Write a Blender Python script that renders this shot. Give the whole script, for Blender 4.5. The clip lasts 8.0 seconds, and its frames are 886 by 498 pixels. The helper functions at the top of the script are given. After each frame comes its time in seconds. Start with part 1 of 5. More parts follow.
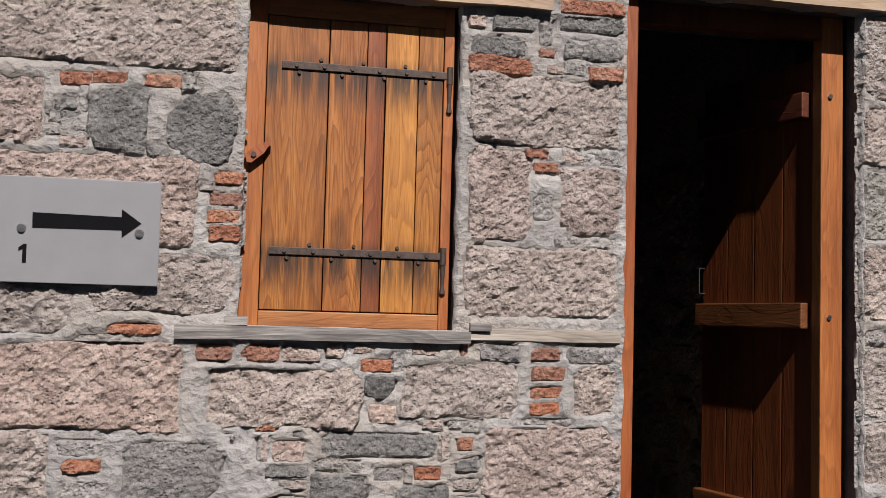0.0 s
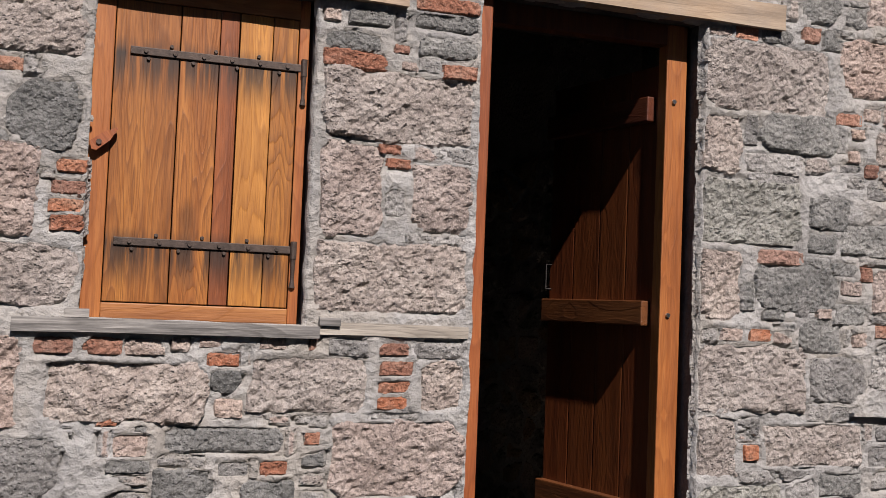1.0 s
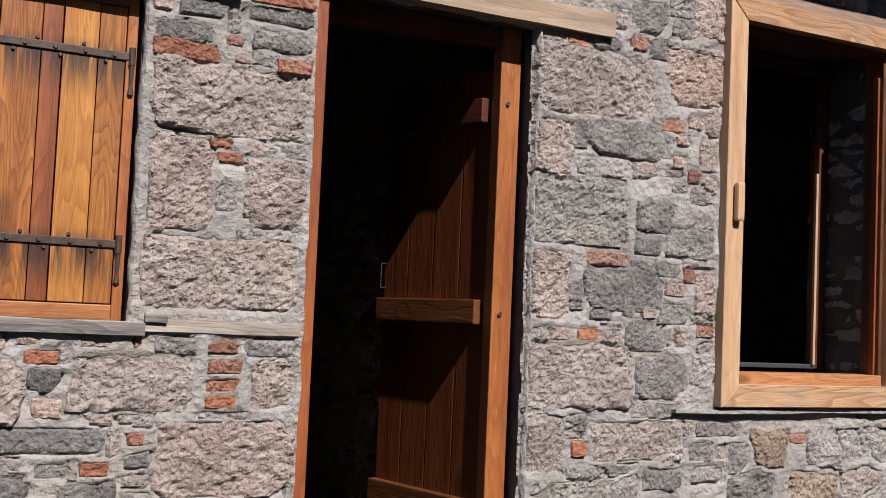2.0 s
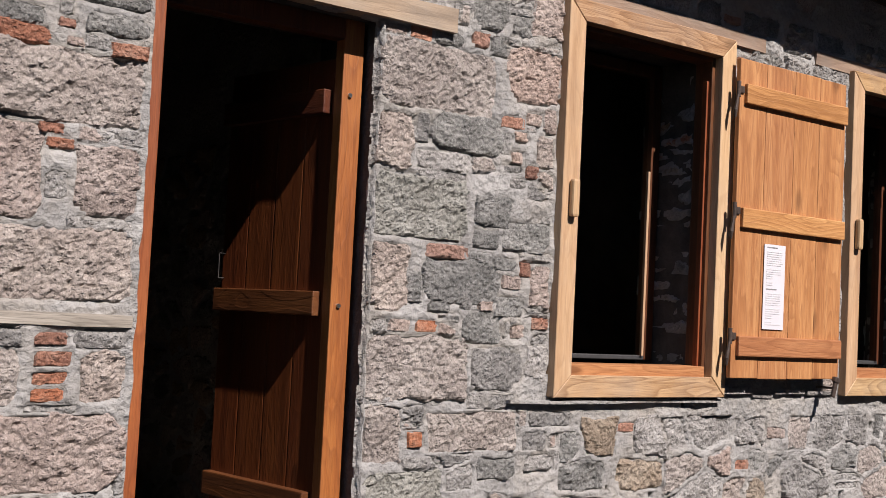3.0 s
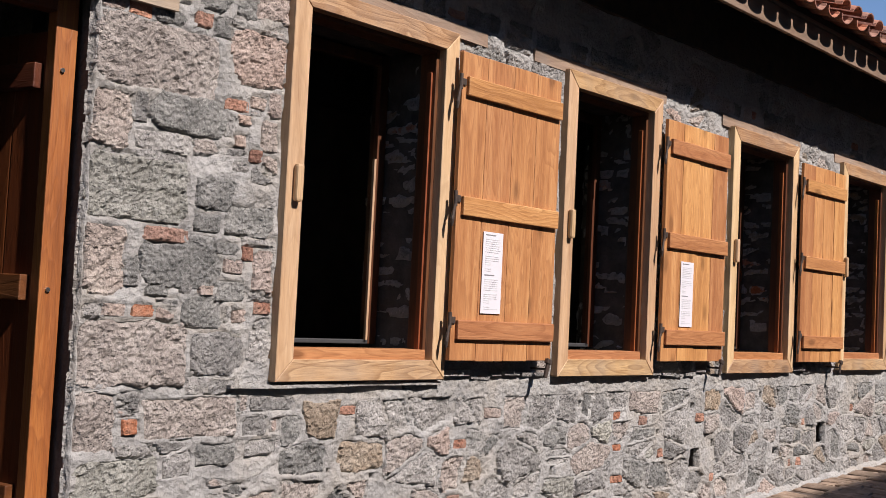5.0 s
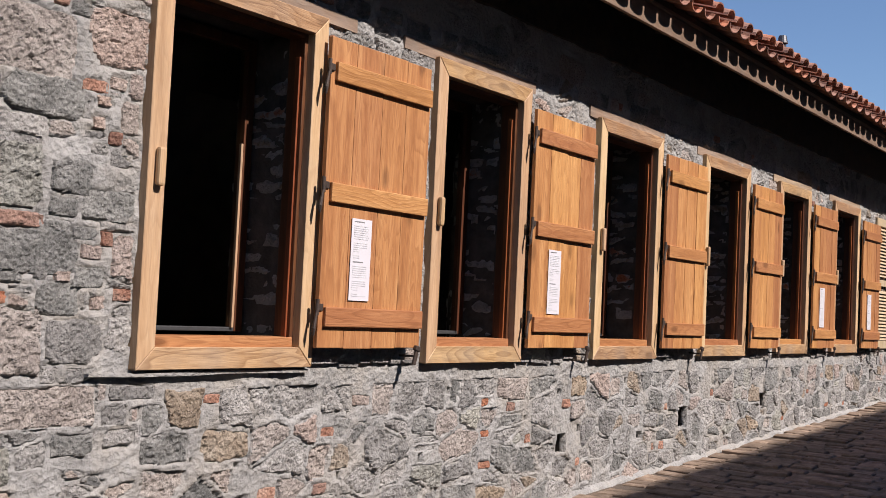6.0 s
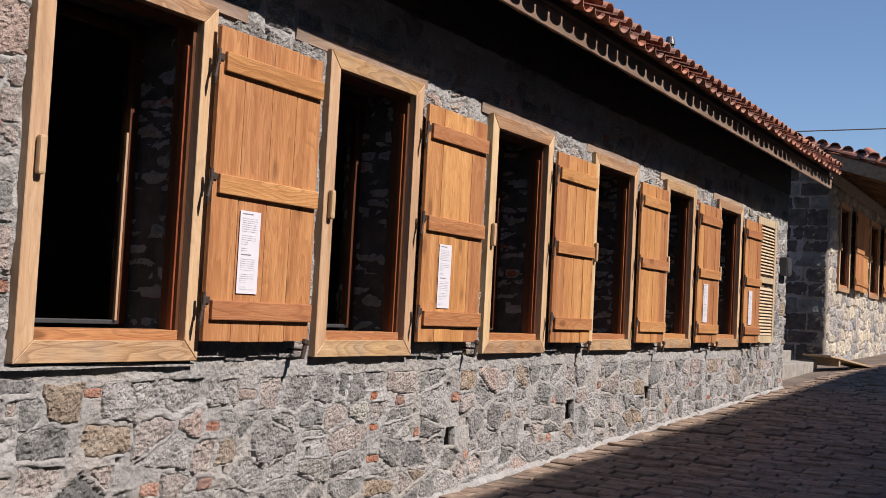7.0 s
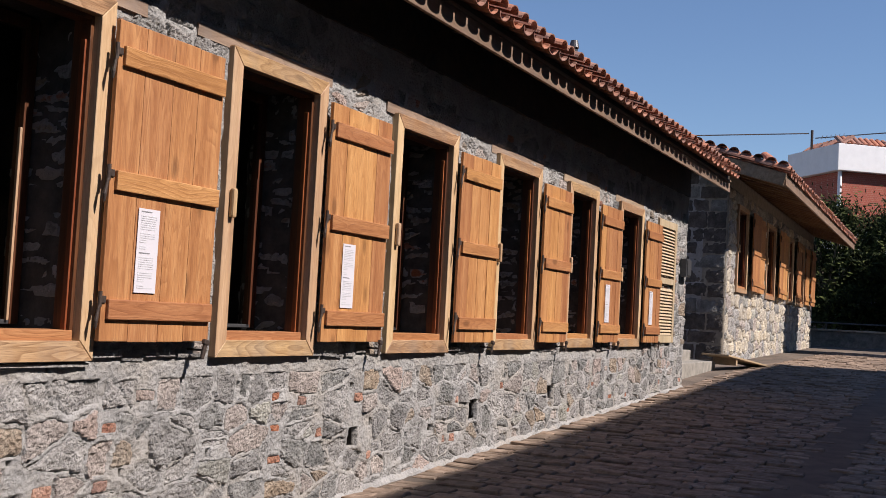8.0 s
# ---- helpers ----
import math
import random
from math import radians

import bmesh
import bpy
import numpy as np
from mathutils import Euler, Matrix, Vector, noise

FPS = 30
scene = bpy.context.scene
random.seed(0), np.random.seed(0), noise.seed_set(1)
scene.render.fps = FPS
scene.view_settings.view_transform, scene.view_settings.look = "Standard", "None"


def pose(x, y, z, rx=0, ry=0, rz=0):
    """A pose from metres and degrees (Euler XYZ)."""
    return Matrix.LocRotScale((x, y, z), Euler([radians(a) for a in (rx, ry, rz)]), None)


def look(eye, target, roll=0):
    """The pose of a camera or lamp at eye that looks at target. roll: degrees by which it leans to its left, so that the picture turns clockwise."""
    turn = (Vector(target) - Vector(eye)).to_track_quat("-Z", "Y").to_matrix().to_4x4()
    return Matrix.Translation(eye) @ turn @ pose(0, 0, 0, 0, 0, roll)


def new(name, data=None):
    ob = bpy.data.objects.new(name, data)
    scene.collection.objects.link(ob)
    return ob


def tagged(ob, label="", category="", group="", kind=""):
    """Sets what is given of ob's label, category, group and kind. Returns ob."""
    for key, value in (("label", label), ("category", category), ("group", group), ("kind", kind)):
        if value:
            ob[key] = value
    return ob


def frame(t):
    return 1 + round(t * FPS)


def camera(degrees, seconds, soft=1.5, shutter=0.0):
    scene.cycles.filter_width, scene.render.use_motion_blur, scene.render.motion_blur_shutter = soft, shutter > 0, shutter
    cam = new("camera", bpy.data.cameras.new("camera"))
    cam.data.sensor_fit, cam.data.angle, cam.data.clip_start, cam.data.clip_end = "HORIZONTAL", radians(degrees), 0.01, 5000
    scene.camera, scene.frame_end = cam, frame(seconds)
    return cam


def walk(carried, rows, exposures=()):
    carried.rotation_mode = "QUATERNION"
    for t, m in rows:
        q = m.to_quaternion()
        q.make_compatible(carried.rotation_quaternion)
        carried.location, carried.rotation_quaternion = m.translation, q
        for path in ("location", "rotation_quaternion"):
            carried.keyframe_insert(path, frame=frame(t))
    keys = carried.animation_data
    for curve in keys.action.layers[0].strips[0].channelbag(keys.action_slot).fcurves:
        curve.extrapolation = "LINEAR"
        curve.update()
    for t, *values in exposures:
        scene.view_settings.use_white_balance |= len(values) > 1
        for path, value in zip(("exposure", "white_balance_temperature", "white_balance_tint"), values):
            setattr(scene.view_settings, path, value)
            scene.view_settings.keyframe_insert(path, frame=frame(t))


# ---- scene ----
cam = camera(42.3, 8.0, 0.8)
PATH = [
    (0, (-4.558, -3.838, 1.645), (-4.122, -1.89, 1.772), 1.5),
    (0.5, (-4.549, -3.854, 1.683), (-4.008, -1.932, 1.791), 1.8),
    (1, (-4.557, -3.848, 1.691), (-3.873, -1.971, 1.795), 2.3),
    (1.5, (-4.53, -3.842, 1.657), (-3.719, -2.018, 1.778), 2.4),
    (3, (-4.509, -3.864, 1.687), (-3.344, -2.242, 1.801), 2.9),
    (3.5, (-4.49, -3.887, 1.675), (-3.228, -2.34, 1.796), 2.9),
    (4, (-4.466, -3.912, 1.678), (-3.124, -2.434, 1.8), 2.8),
    (4.5, (-4.459, -3.922, 1.673), (-3.038, -2.52, 1.794), 2.8),
    (5, (-4.459, -3.939, 1.679), (-2.963, -2.617, 1.793), 2.8),
    (6.5, (-4.405, -3.971, 1.663), (-2.72, -2.898, 1.768), 2.8),
    (7, (-4.408, -3.984, 1.668), (-2.678, -2.986, 1.773), 3.0),
    (7.5, (-4.4, -3.998, 1.671), (-2.628, -3.078, 1.782), 3.1),
    (8, (-4.394, -4.005, 1.671), (-2.59, -3.15, 1.784), 3.1),
]
walk(cam, [(t, look(eye, target, roll)) for t, eye, target, roll in PATH], [(0, 0.53, 6600, 16), (1.7, 0.6, 6600, 16), (2.8, 0.66, 6600, 16), (5.2, 0.64, 6600, 16), (6.3, 0.59, 6600, 16), (8, 0.54, 6600, 16)])

# ---- light ----
SUN_WAY = Vector((-0.04, 1.0, -1.06)).normalized()
world = bpy.data.worlds.new("sky")
scene.world = world
world.use_nodes = True
_n = world.node_tree.nodes
_sky = _n.new("ShaderNodeTexSky")
_sky.sky_type = "NISHITA"
_sky.sun_disc = False
_sky.sun_elevation = math.asin(-SUN_WAY.z)
_sky.sun_rotation = math.atan2(-SUN_WAY.x, -SUN_WAY.y)
_sky.air_density, _sky.dust_density, _sky.ozone_density = 1.0, 0.0, 6.0
world.node_tree.links.new(_sky.outputs[0], _n["Background"].inputs[0])
_n["Background"].inputs[1].default_value = 0.078
_lamp = bpy.data.lights.new("sun", "SUN")
_lamp.energy, _lamp.angle, _lamp.color = 5.0, radians(0.53), (1.0, 0.95, 0.88)
sun = new("sun", _lamp)
sun.matrix_world = look((0, 0, 20), Vector((0, 0, 20)) + SUN_WAY)

rnd = random.Random(7)


# ---- materials ----
class Mat:
    """A node material with short ways to add nodes."""

    def __init__(self, name, rough=0.8, metal=0.0):
        self.m = bpy.data.materials.new(name)
        self.m.use_nodes = True
        self.t = self.m.node_tree
        self.b = self.t.nodes["Principled BSDF"]
        self.b.inputs["Roughness"].default_value = rough
        self.b.inputs["Metallic"].default_value = metal
        self.co = self.t.nodes.new("ShaderNodeTexCoord").outputs["Object"]

    def link(self, a, b):
        if hasattr(a, "links"):
            self.t.links.new(a, b)
        else:
            b.default_value = a

    def math(self, op, a, b=0.0, c=None):
        n = self.t.nodes.new("ShaderNodeMath")
        n.operation = op
        self.link(a, n.inputs[0])
        self.link(b, n.inputs[1])
        if c is not None:
            self.link(c, n.inputs[2])
        return n.outputs[0]

    def chance(self):
        o = self.t.nodes.new("ShaderNodeObjectInfo").outputs["Random"]
        g = self.t.nodes.new("ShaderNodeNewGeometry").outputs["Random Per Island"]
        return self.math("FRACT", self.math("ADD", o, g))

    def mapped(self, scale=(1, 1, 1), shift=None):
        n = self.t.nodes.new("ShaderNodeMapping")
        self.link(self.co, n.inputs[0])
        n.inputs["Scale"].default_value = scale
        if shift is not None:
            c = self.t.nodes.new("ShaderNodeCombineXYZ")
            for i in range(3):
                self.link(self.math("MULTIPLY", shift, 7.3 + 3.1 * i), c.inputs[i])
            self.link(c.outputs[0], n.inputs["Location"])
        return n.outputs[0]

    def noise(self, scale, detail=4.0, rough=0.55, vec=None, dist=0.0):
        n = self.t.nodes.new("ShaderNodeTexNoise")
        self.link(vec or self.co, n.inputs["Vector"])
        n.inputs["Scale"].default_value = scale
        n.inputs["Detail"].default_value = detail
        n.inputs["Roughness"].default_value = rough
        n.inputs["Distortion"].default_value = dist
        return n.outputs["Fac"]

    def cells(self, scale, vec=None, feature="F1"):
        n = self.t.nodes.new("ShaderNodeTexVoronoi")
        n.feature = feature
        self.link(vec or self.co, n.inputs["Vector"])
        n.inputs["Scale"].default_value = scale
        return n.outputs["Distance"]

    def ramp(self, fac, *stops):
        n = self.t.nodes.new("ShaderNodeValToRGB")
        self.link(fac, n.inputs[0])
        e = n.color_ramp.elements
        while len(e) < len(stops):
            e.new(0.5)
        for k, (p, c) in zip(e, stops):
            k.position = p
            k.color = (*c, 1) if len(c) == 3 else c
        return n.outputs[0]

    def mix(self, fac, a, b, kind="MIX"):
        n = self.t.nodes.new("ShaderNodeMix")
        n.data_type, n.blend_type = "RGBA", kind
        self.link(fac, n.inputs[0])
        for v, s in ((a, n.inputs[6]), (b, n.inputs[7])):
            self.link((*v, 1) if isinstance(v, tuple) and len(v) == 3 else v, s)
        return n.outputs[2]

    def hue(self, col, value, sat=1.0, hue=0.5):
        n = self.t.nodes.new("ShaderNodeHueSaturation")
        self.link(col, n.inputs["Color"])
        self.link(value, n.inputs["Value"])
        self.link(sat, n.inputs["Saturation"])
        self.link(hue, n.inputs["Hue"])
        return n.outputs[0]

    def bump(self, height, strength, dist, under=None):
        n = self.t.nodes.new("ShaderNodeBump")
        n.inputs["Strength"].default_value = strength
        n.inputs["Distance"].default_value = dist
        self.link(height, n.inputs["Height"])
        if under is not None:
            self.link(under, n.inputs["Normal"])
        return n.outputs[0]

    def done(self, col, normal=None, rough=None):
        self.link(col if hasattr(col, "links") else (*col, 1), self.b.inputs["Base Color"])
        if normal is not None:
            self.link(normal, self.b.inputs["Normal"])
        if rough is not None:
            self.link(rough, self.b.inputs["Roughness"])
        return self.m


def mortar_colour(k):
    """Grey cement pointing with paler scrapes, and warm lime where it is old."""
    c = k.ramp(k.noise(3.2, 5, 0.62), (0.3, (0.205, 0.199, 0.193)), (0.52, (0.3, 0.292, 0.283)), (0.75, (0.4, 0.389, 0.375)))
    c = k.mix(k.ramp(k.noise(38, 4, 0.7), (0.5, (0, 0, 0)), (0.7, (0.45, 0.45, 0.45))), c, (0.42, 0.412, 0.4))
    return k.mix(k.ramp(k.noise(1.5, 5, 0.7), (0.46, (0, 0, 0)), (0.6, (0.9, 0.9, 0.9))), c, k.ramp(k.noise(5, 5, 0.65), (0.3, (0.225, 0.206, 0.185)), (0.7, (0.385, 0.357, 0.323))))


def stone_mat(name, dark, mid, light, pits=1.0, spread=0.35):
    """Rough dressed volcanic stone: cloudy colour, pale crystals, dark pores."""
    k = Mat(name, 0.92)
    c = k.chance()
    v = k.mapped((1, 1, 1), c)
    col = k.ramp(k.noise(6, 5, 0.62, v), (0.3, dark), (0.5, mid), (0.7, light))
    grain = k.noise(150, 3, 0.65, v)
    col = k.mix(k.ramp(grain, (0.55, (0, 0, 0)), (0.68, (0.5, 0.5, 0.5))), col, tuple(min(1, x * 1.3 + 0.04) for x in light))
    speck = k.ramp(k.noise(95, 3, 0.7, v), (0.38, (1, 1, 1)), (0.47, (0, 0, 0)))
    col = k.mix(k.math("MULTIPLY", speck, 0.5), col, tuple(x * 0.5 for x in dark))
    # lichen and lime patches
    patch = k.ramp(k.noise(3.1, 6, 0.7, v), (0.55, (0, 0, 0)), (0.68, (0.45, 0.45, 0.45)))
    col = k.mix(patch, col, tuple(min(1, x * 1.1 + 0.02) for x in light))
    # open pores, clustered
    pore = k.cells(62, k.mapped((1, 1, 1.25), c))
    pit = k.math("MULTIPLY", k.ramp(pore, (0.12, (1, 1, 1)), (0.34, (0, 0, 0))), k.ramp(k.noise(19, 3, 0.6, v), (0.44, (0, 0, 0)), (0.58, (1, 1, 1))))
    col = k.mix(k.math("MULTIPLY", pit, 0.55 * pits), col, tuple(x * 0.35 for x in dark))
    col = k.hue(col, k.math("MULTIPLY_ADD", c, spread, 1.0 - spread / 2), k.math("MULTIPLY_ADD", c, 0.3, 0.85))
    # pointing mortar dragged over the rim of the stone, ragged
    rim = k.t.nodes.new("ShaderNodeAttribute")
    rim.attribute_name = "rim"
    drag = k.math("ADD", k.math("MULTIPLY", rim.outputs["Fac"], 0.62), k.math("ADD", k.math("MULTIPLY", k.noise(11, 5, 0.7), 0.65), k.math("MULTIPLY", k.noise(48, 3, 0.6), 0.35)))
    drag = k.ramp(drag, (0.8, (0, 0, 0)), (0.88, (0.9, 0.9, 0.9)))
    col = k.mix(drag, col, mortar_colour(k))
    lumps = k.cells(56, k.mapped((1, 1, 1), c), "SMOOTH_F1")
    h = k.math("ADD", k.math("MULTIPLY", k.noise(36, 6, 0.74, v), 1.0), k.math("ADD", k.math("MULTIPLY", grain, 0.3), k.math("MULTIPLY", lumps, -0.75)))
    h = k.math("SUBTRACT", h, k.math("MULTIPLY", pit, 0.55 * pits))
    return k.done(col, k.bump(h, 1.0, 0.019))


def wood_mat(name, dark, mid, light, axis=2, rough=0.55, grain=1.0, weather=0.0, spread=0.3, rust=(), ring=11.0):
    """Sawn timber with grain along one axis, growth bands, knots and per-board tone."""
    k = Mat(name, rough)
    c = k.chance()
    sc = [1.0, 1.0, 1.0]
    sc[axis] = 0.065
    v = k.mapped(tuple(sc), c)
    sk = [1.0, 1.0, 1.0]
    sk[axis] = 0.42
    if axis != 1:
        sk[1] = 0.0
    knots = k.cells(4.4, k.mapped(tuple(sk), c))
    knot = k.ramp(knots, (0.09, (1, 1, 1)), (0.17, (0, 0, 0)))
    bend = k.noise(6.5, 2, 0.5, v, 0.5)
    rings = k.math("FRACT", k.math("ADD", k.math("MULTIPLY", bend, ring), k.math("MULTIPLY", knots, 4.0)))
    rings = k.ramp(rings, (0.0, (0, 0, 0)), (0.55, (0.35, 0.35, 0.35)), (0.9, (1, 1, 1)), (1.0, (0, 0, 0)))
    fib = k.noise(150, 4, 0.6, v)
    col = k.ramp(k.math("ADD", k.math("MULTIPLY", k.noise(14, 4, 0.6, v), 0.75), k.math("MULTIPLY", fib, 0.3)), (0.33, dark), (0.5, mid), (0.68, light))
    col = k.mix(k.math("MULTIPLY", rings, 0.38 * grain), col, dark)
    sf = [420.0, 420.0, 420.0]
    sf[axis] = 9.0
    pores = k.ramp(k.noise(1.0, 3, 0.6, k.mapped(tuple(sf), c)), (0.5, (0, 0, 0)), (0.64, (1, 1, 1)))
    col = k.mix(k.math("MULTIPLY", pores, 0.3 * grain), col, tuple(x * 0.65 for x in dark))
    col = k.mix(k.math("MULTIPLY", knot, 0.6), col, tuple(x * 0.45 for x in dark))
    if weather:
        col = k.mix(k.ramp(k.noise(3.5, 4, 0.6), (0.45, (0, 0, 0)), (0.75, (weather, weather, weather))), col, (0.22, 0.2, 0.18))
    col = k.hue(col, k.math("MULTIPLY_ADD", c, spread, 1.0 - spread / 2), 1.0, k.math("MULTIPLY_ADD", c, 0.016, 0.492))
    for z in rust:
        # iron stains that run down from a strap
        n = k.t.nodes.new("ShaderNodeSeparateXYZ")
        k.link(k.co, n.inputs[0])
        d = k.math("SUBTRACT", z, n.outputs[2])
        runs = k.noise(1.0, 4, 0.6, k.mapped((34, 34, 1.5)))
        fade = k.ramp(k.math("ADD", d, 0.05), (0.0, (0, 0, 0)), (0.035, (0.5, 0.5, 0.5)), (0.06, (0.97, 0.97, 0.97)), (0.11, (0.8, 0.8, 0.8)), (0.21, (0, 0, 0)))
        stain = k.math("MULTIPLY", fade, k.ramp(runs, (0.38, (0, 0, 0)), (0.5, (1, 1, 1))))
        col = k.mix(stain, col, (0.022, 0.013, 0.009))
    h = k.math("ADD", k.math("MULTIPLY", rings, 0.5), fib)
    return k.done(col, k.bump(h, 0.5, 0.0022), k.math("MULTIPLY_ADD", fib, 0.3, rough - 0.15))


def plain_mat(name, col, rough=0.6, metal=0.0, vary=0.25, scale=20.0, depth=0.002):
    k = Mat(name, rough, metal)
    n = k.noise(scale, 5, 0.6)
    c = k.ramp(n, (0.3, tuple(x * (1 - vary) for x in col)), (0.7, tuple(min(1, x * (1 + vary)) for x in col)))
    return k.done(c, k.bump(k.noise(scale * 5, 3), 0.5, depth))


STONE = {
    "g": stone_mat("grey_pink_andesite", (0.235, 0.195, 0.174), (0.335, 0.287, 0.258), (0.44, 0.39, 0.353), 1.0, 0.16),
    "p": stone_mat("pink_tuff", (0.255, 0.192, 0.165), (0.36, 0.287, 0.253), (0.465, 0.388, 0.348), 1.0, 0.16),
    "y": stone_mat("pale_green_andesite", (0.22, 0.215, 0.185), (0.31, 0.3, 0.265), (0.4, 0.39, 0.35)),
    "c": stone_mat("cream_stone", (0.3, 0.25, 0.185), (0.45, 0.39, 0.305), (0.58, 0.52, 0.43), 0.8),
    "s": stone_mat("grey_stone", (0.155, 0.147, 0.14), (0.255, 0.243, 0.232), (0.365, 0.35, 0.335), 0.9, 0.5),
    "d": stone_mat("dark_basalt", (0.1, 0.099, 0.095), (0.178, 0.175, 0.167), (0.285, 0.278, 0.265), 0.6),
    # stone darkened for the shaded side of the far house
    "k": stone_mat("shade_dark_side_stone", (0.045, 0.038, 0.034), (0.085, 0.073, 0.065), (0.15, 0.13, 0.115), 0.6, 0.5),
    "o": stone_mat("ochre_stone", (0.16, 0.122, 0.09), (0.26, 0.205, 0.155), (0.35, 0.3, 0.245), 0.6),
    "b": stone_mat("old_brick", (0.22, 0.085, 0.05), (0.31, 0.13, 0.08), (0.37, 0.23, 0.17), 0.6, 0.4),
    "r": stone_mat("salmon_brick", (0.26, 0.13, 0.09), (0.37, 0.195, 0.14), (0.44, 0.29, 0.225), 0.5, 0.4),
    "w": stone_mat("limewashed_brick", (0.3, 0.22, 0.18), (0.38, 0.3, 0.26), (0.46, 0.39, 0.35), 0.5),
}
_k = Mat("grey_pointing_mortar", 0.95)
_h = _k.math("ADD", _k.noise(21, 6, 0.72, _k.mapped((0.85, 1, 1.15))), _k.math("ADD", _k.math("MULTIPLY", _k.noise(120, 3), 0.18), _k.math("MULTIPLY", _k.cells(34), 0.45)))
MORTAR = _k.done(mortar_colour(_k), _k.bump(_h, 1.0, 0.02))

# mortar darkened so the reveals carry their shade in the colour
REVEAL = plain_mat("shade_dark_reveal_mortar", (0.065, 0.057, 0.05), 0.95, 0.0, 0.5, 9, 0.02)
PALE_MORTAR = plain_mat("sunken_lime_mortar", (0.24, 0.21, 0.17), 0.95, 0.0, 0.3, 6, 0.015)
STEP_STONE = plain_mat("worn_step_stone", (0.25, 0.23, 0.2), 0.9, 0.0, 0.3, 7, 0.01)
SHUTTER_V = wood_mat("oiled_larch_upright", (0.27, 0.106, 0.036), (0.44, 0.2, 0.074), (0.56, 0.29, 0.118), 2, 0.55, 1.4, 0.0, 0.42, (), 17.0)
SHUTTER_H = wood_mat("oiled_larch_level", (0.26, 0.103, 0.036), (0.41, 0.182, 0.069), (0.52, 0.26, 0.107), 0, 0.55, 1.5, 0.0, 0.3, (), 17.0)
RUSTY = (0.838, 0.2)
CLOSED_V = wood_mat("varnished_chestnut_upright", (0.125, 0.035, 0.007), (0.26, 0.083, 0.017), (0.38, 0.14, 0.029), 2, 0.5, 1.7, 0.0, 0.16, RUSTY, 27.0)
CLOSED_BROWN = wood_mat("brown_chestnut_upright", (0.13, 0.04, 0.011), (0.22, 0.072, 0.018), (0.3, 0.1, 0.022), 2, 0.5, 1.6, 0.0, 0.12, RUSTY, 27.0)
CLOSED_PALE = wood_mat("golden_chestnut_upright", (0.22, 0.075, 0.015), (0.37, 0.142, 0.029), (0.5, 0.21, 0.046), 2, 0.5, 1.5, 0.0, 0.12, RUSTY, 25.0)
CLOSED_H = wood_mat("varnished_chestnut_level", (0.18, 0.062, 0.016), (0.32, 0.13, 0.036), (0.42, 0.2, 0.06), 0)
PINE_V = wood_mat("pale_pine_upright", (0.34, 0.2, 0.1), (0.5, 0.325, 0.178), (0.61, 0.43, 0.26), 2, 0.6, 0.8, 0.2, 0.2)
PINE_H = wood_mat("pale_pine_level", (0.23, 0.118, 0.053), (0.41, 0.243, 0.122), (0.54, 0.35, 0.195), 0, 0.6, 2.0, 0.35, 0.2, (), 15.0)
JAMB_V = wood_mat("red_brown_frame_wood", (0.16, 0.042, 0.012), (0.26, 0.074, 0.02), (0.35, 0.118, 0.032), 2, 0.5, 1.3)
# the lining brown, darkened for the shade inside the window openings
LINING_V = wood_mat("shade_dark_brown_lining_wood", (0.05, 0.017, 0.008), (0.095, 0.032, 0.013), (0.15, 0.055, 0.021), 2, 0.45)
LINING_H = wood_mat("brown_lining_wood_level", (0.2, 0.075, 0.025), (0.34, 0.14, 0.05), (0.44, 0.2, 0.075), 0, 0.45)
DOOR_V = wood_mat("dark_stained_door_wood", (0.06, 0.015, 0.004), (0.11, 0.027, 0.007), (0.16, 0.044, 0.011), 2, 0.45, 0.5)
GREY_WOOD = wood_mat("weathered_grey_timber", (0.03, 0.027, 0.025), (0.16, 0.15, 0.142), (0.46, 0.435, 0.405), 0, 0.85, 1.3)
BEAM = wood_mat("old_lintel_timber", (0.17, 0.113, 0.075), (0.285, 0.2, 0.137), (0.39, 0.29, 0.205), 0, 0.75, 1.1, 0.5)
PALE_BEAM = wood_mat("silvered_pale_timber", (0.19, 0.165, 0.135), (0.37, 0.33, 0.28), (0.5, 0.46, 0.4), 0, 0.85, 1.6, 0.3)
EAVE = wood_mat("brown_eave_timber", (0.13, 0.08, 0.048), (0.21, 0.137, 0.085), (0.29, 0.2, 0.133), 0, 0.75, 0.6, 0.3)
# brown timber darkened to hold the deep shade under the eaves
RAFTER = wood_mat("shade_dark_rafter_timber", (0.02, 0.012, 0.007), (0.038, 0.022, 0.012), (0.06, 0.036, 0.02), 1, 0.75, 0.6)
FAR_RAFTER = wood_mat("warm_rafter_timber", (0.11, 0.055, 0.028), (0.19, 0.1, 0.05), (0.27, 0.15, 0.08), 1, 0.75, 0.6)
LOUVER = wood_mat("straw_coloured_pine", (0.33, 0.235, 0.14), (0.43, 0.325, 0.205), (0.52, 0.41, 0.28), 2, 0.6, 0.5, 0.2, 0.1)
DARK_IRON = plain_mat("blackened_iron", (0.02, 0.018, 0.017), 0.8, 0.0, 0.3, 60)
IRON = plain_mat("wrought_iron", (0.06, 0.042, 0.034), 0.6, 0.35, 0.4, 60)
STEEL = plain_mat("stainless_steel", (0.5, 0.5, 0.5), 0.3, 1.0, 0.1)
ALU = plain_mat("grey_rail_metal", (0.1, 0.1, 0.105), 0.45, 0.6, 0.15)
PLATE = plain_mat("satin_grey_plate", (0.185, 0.189, 0.198), 0.55, 0.0, 0.05, 8, 0.0003)
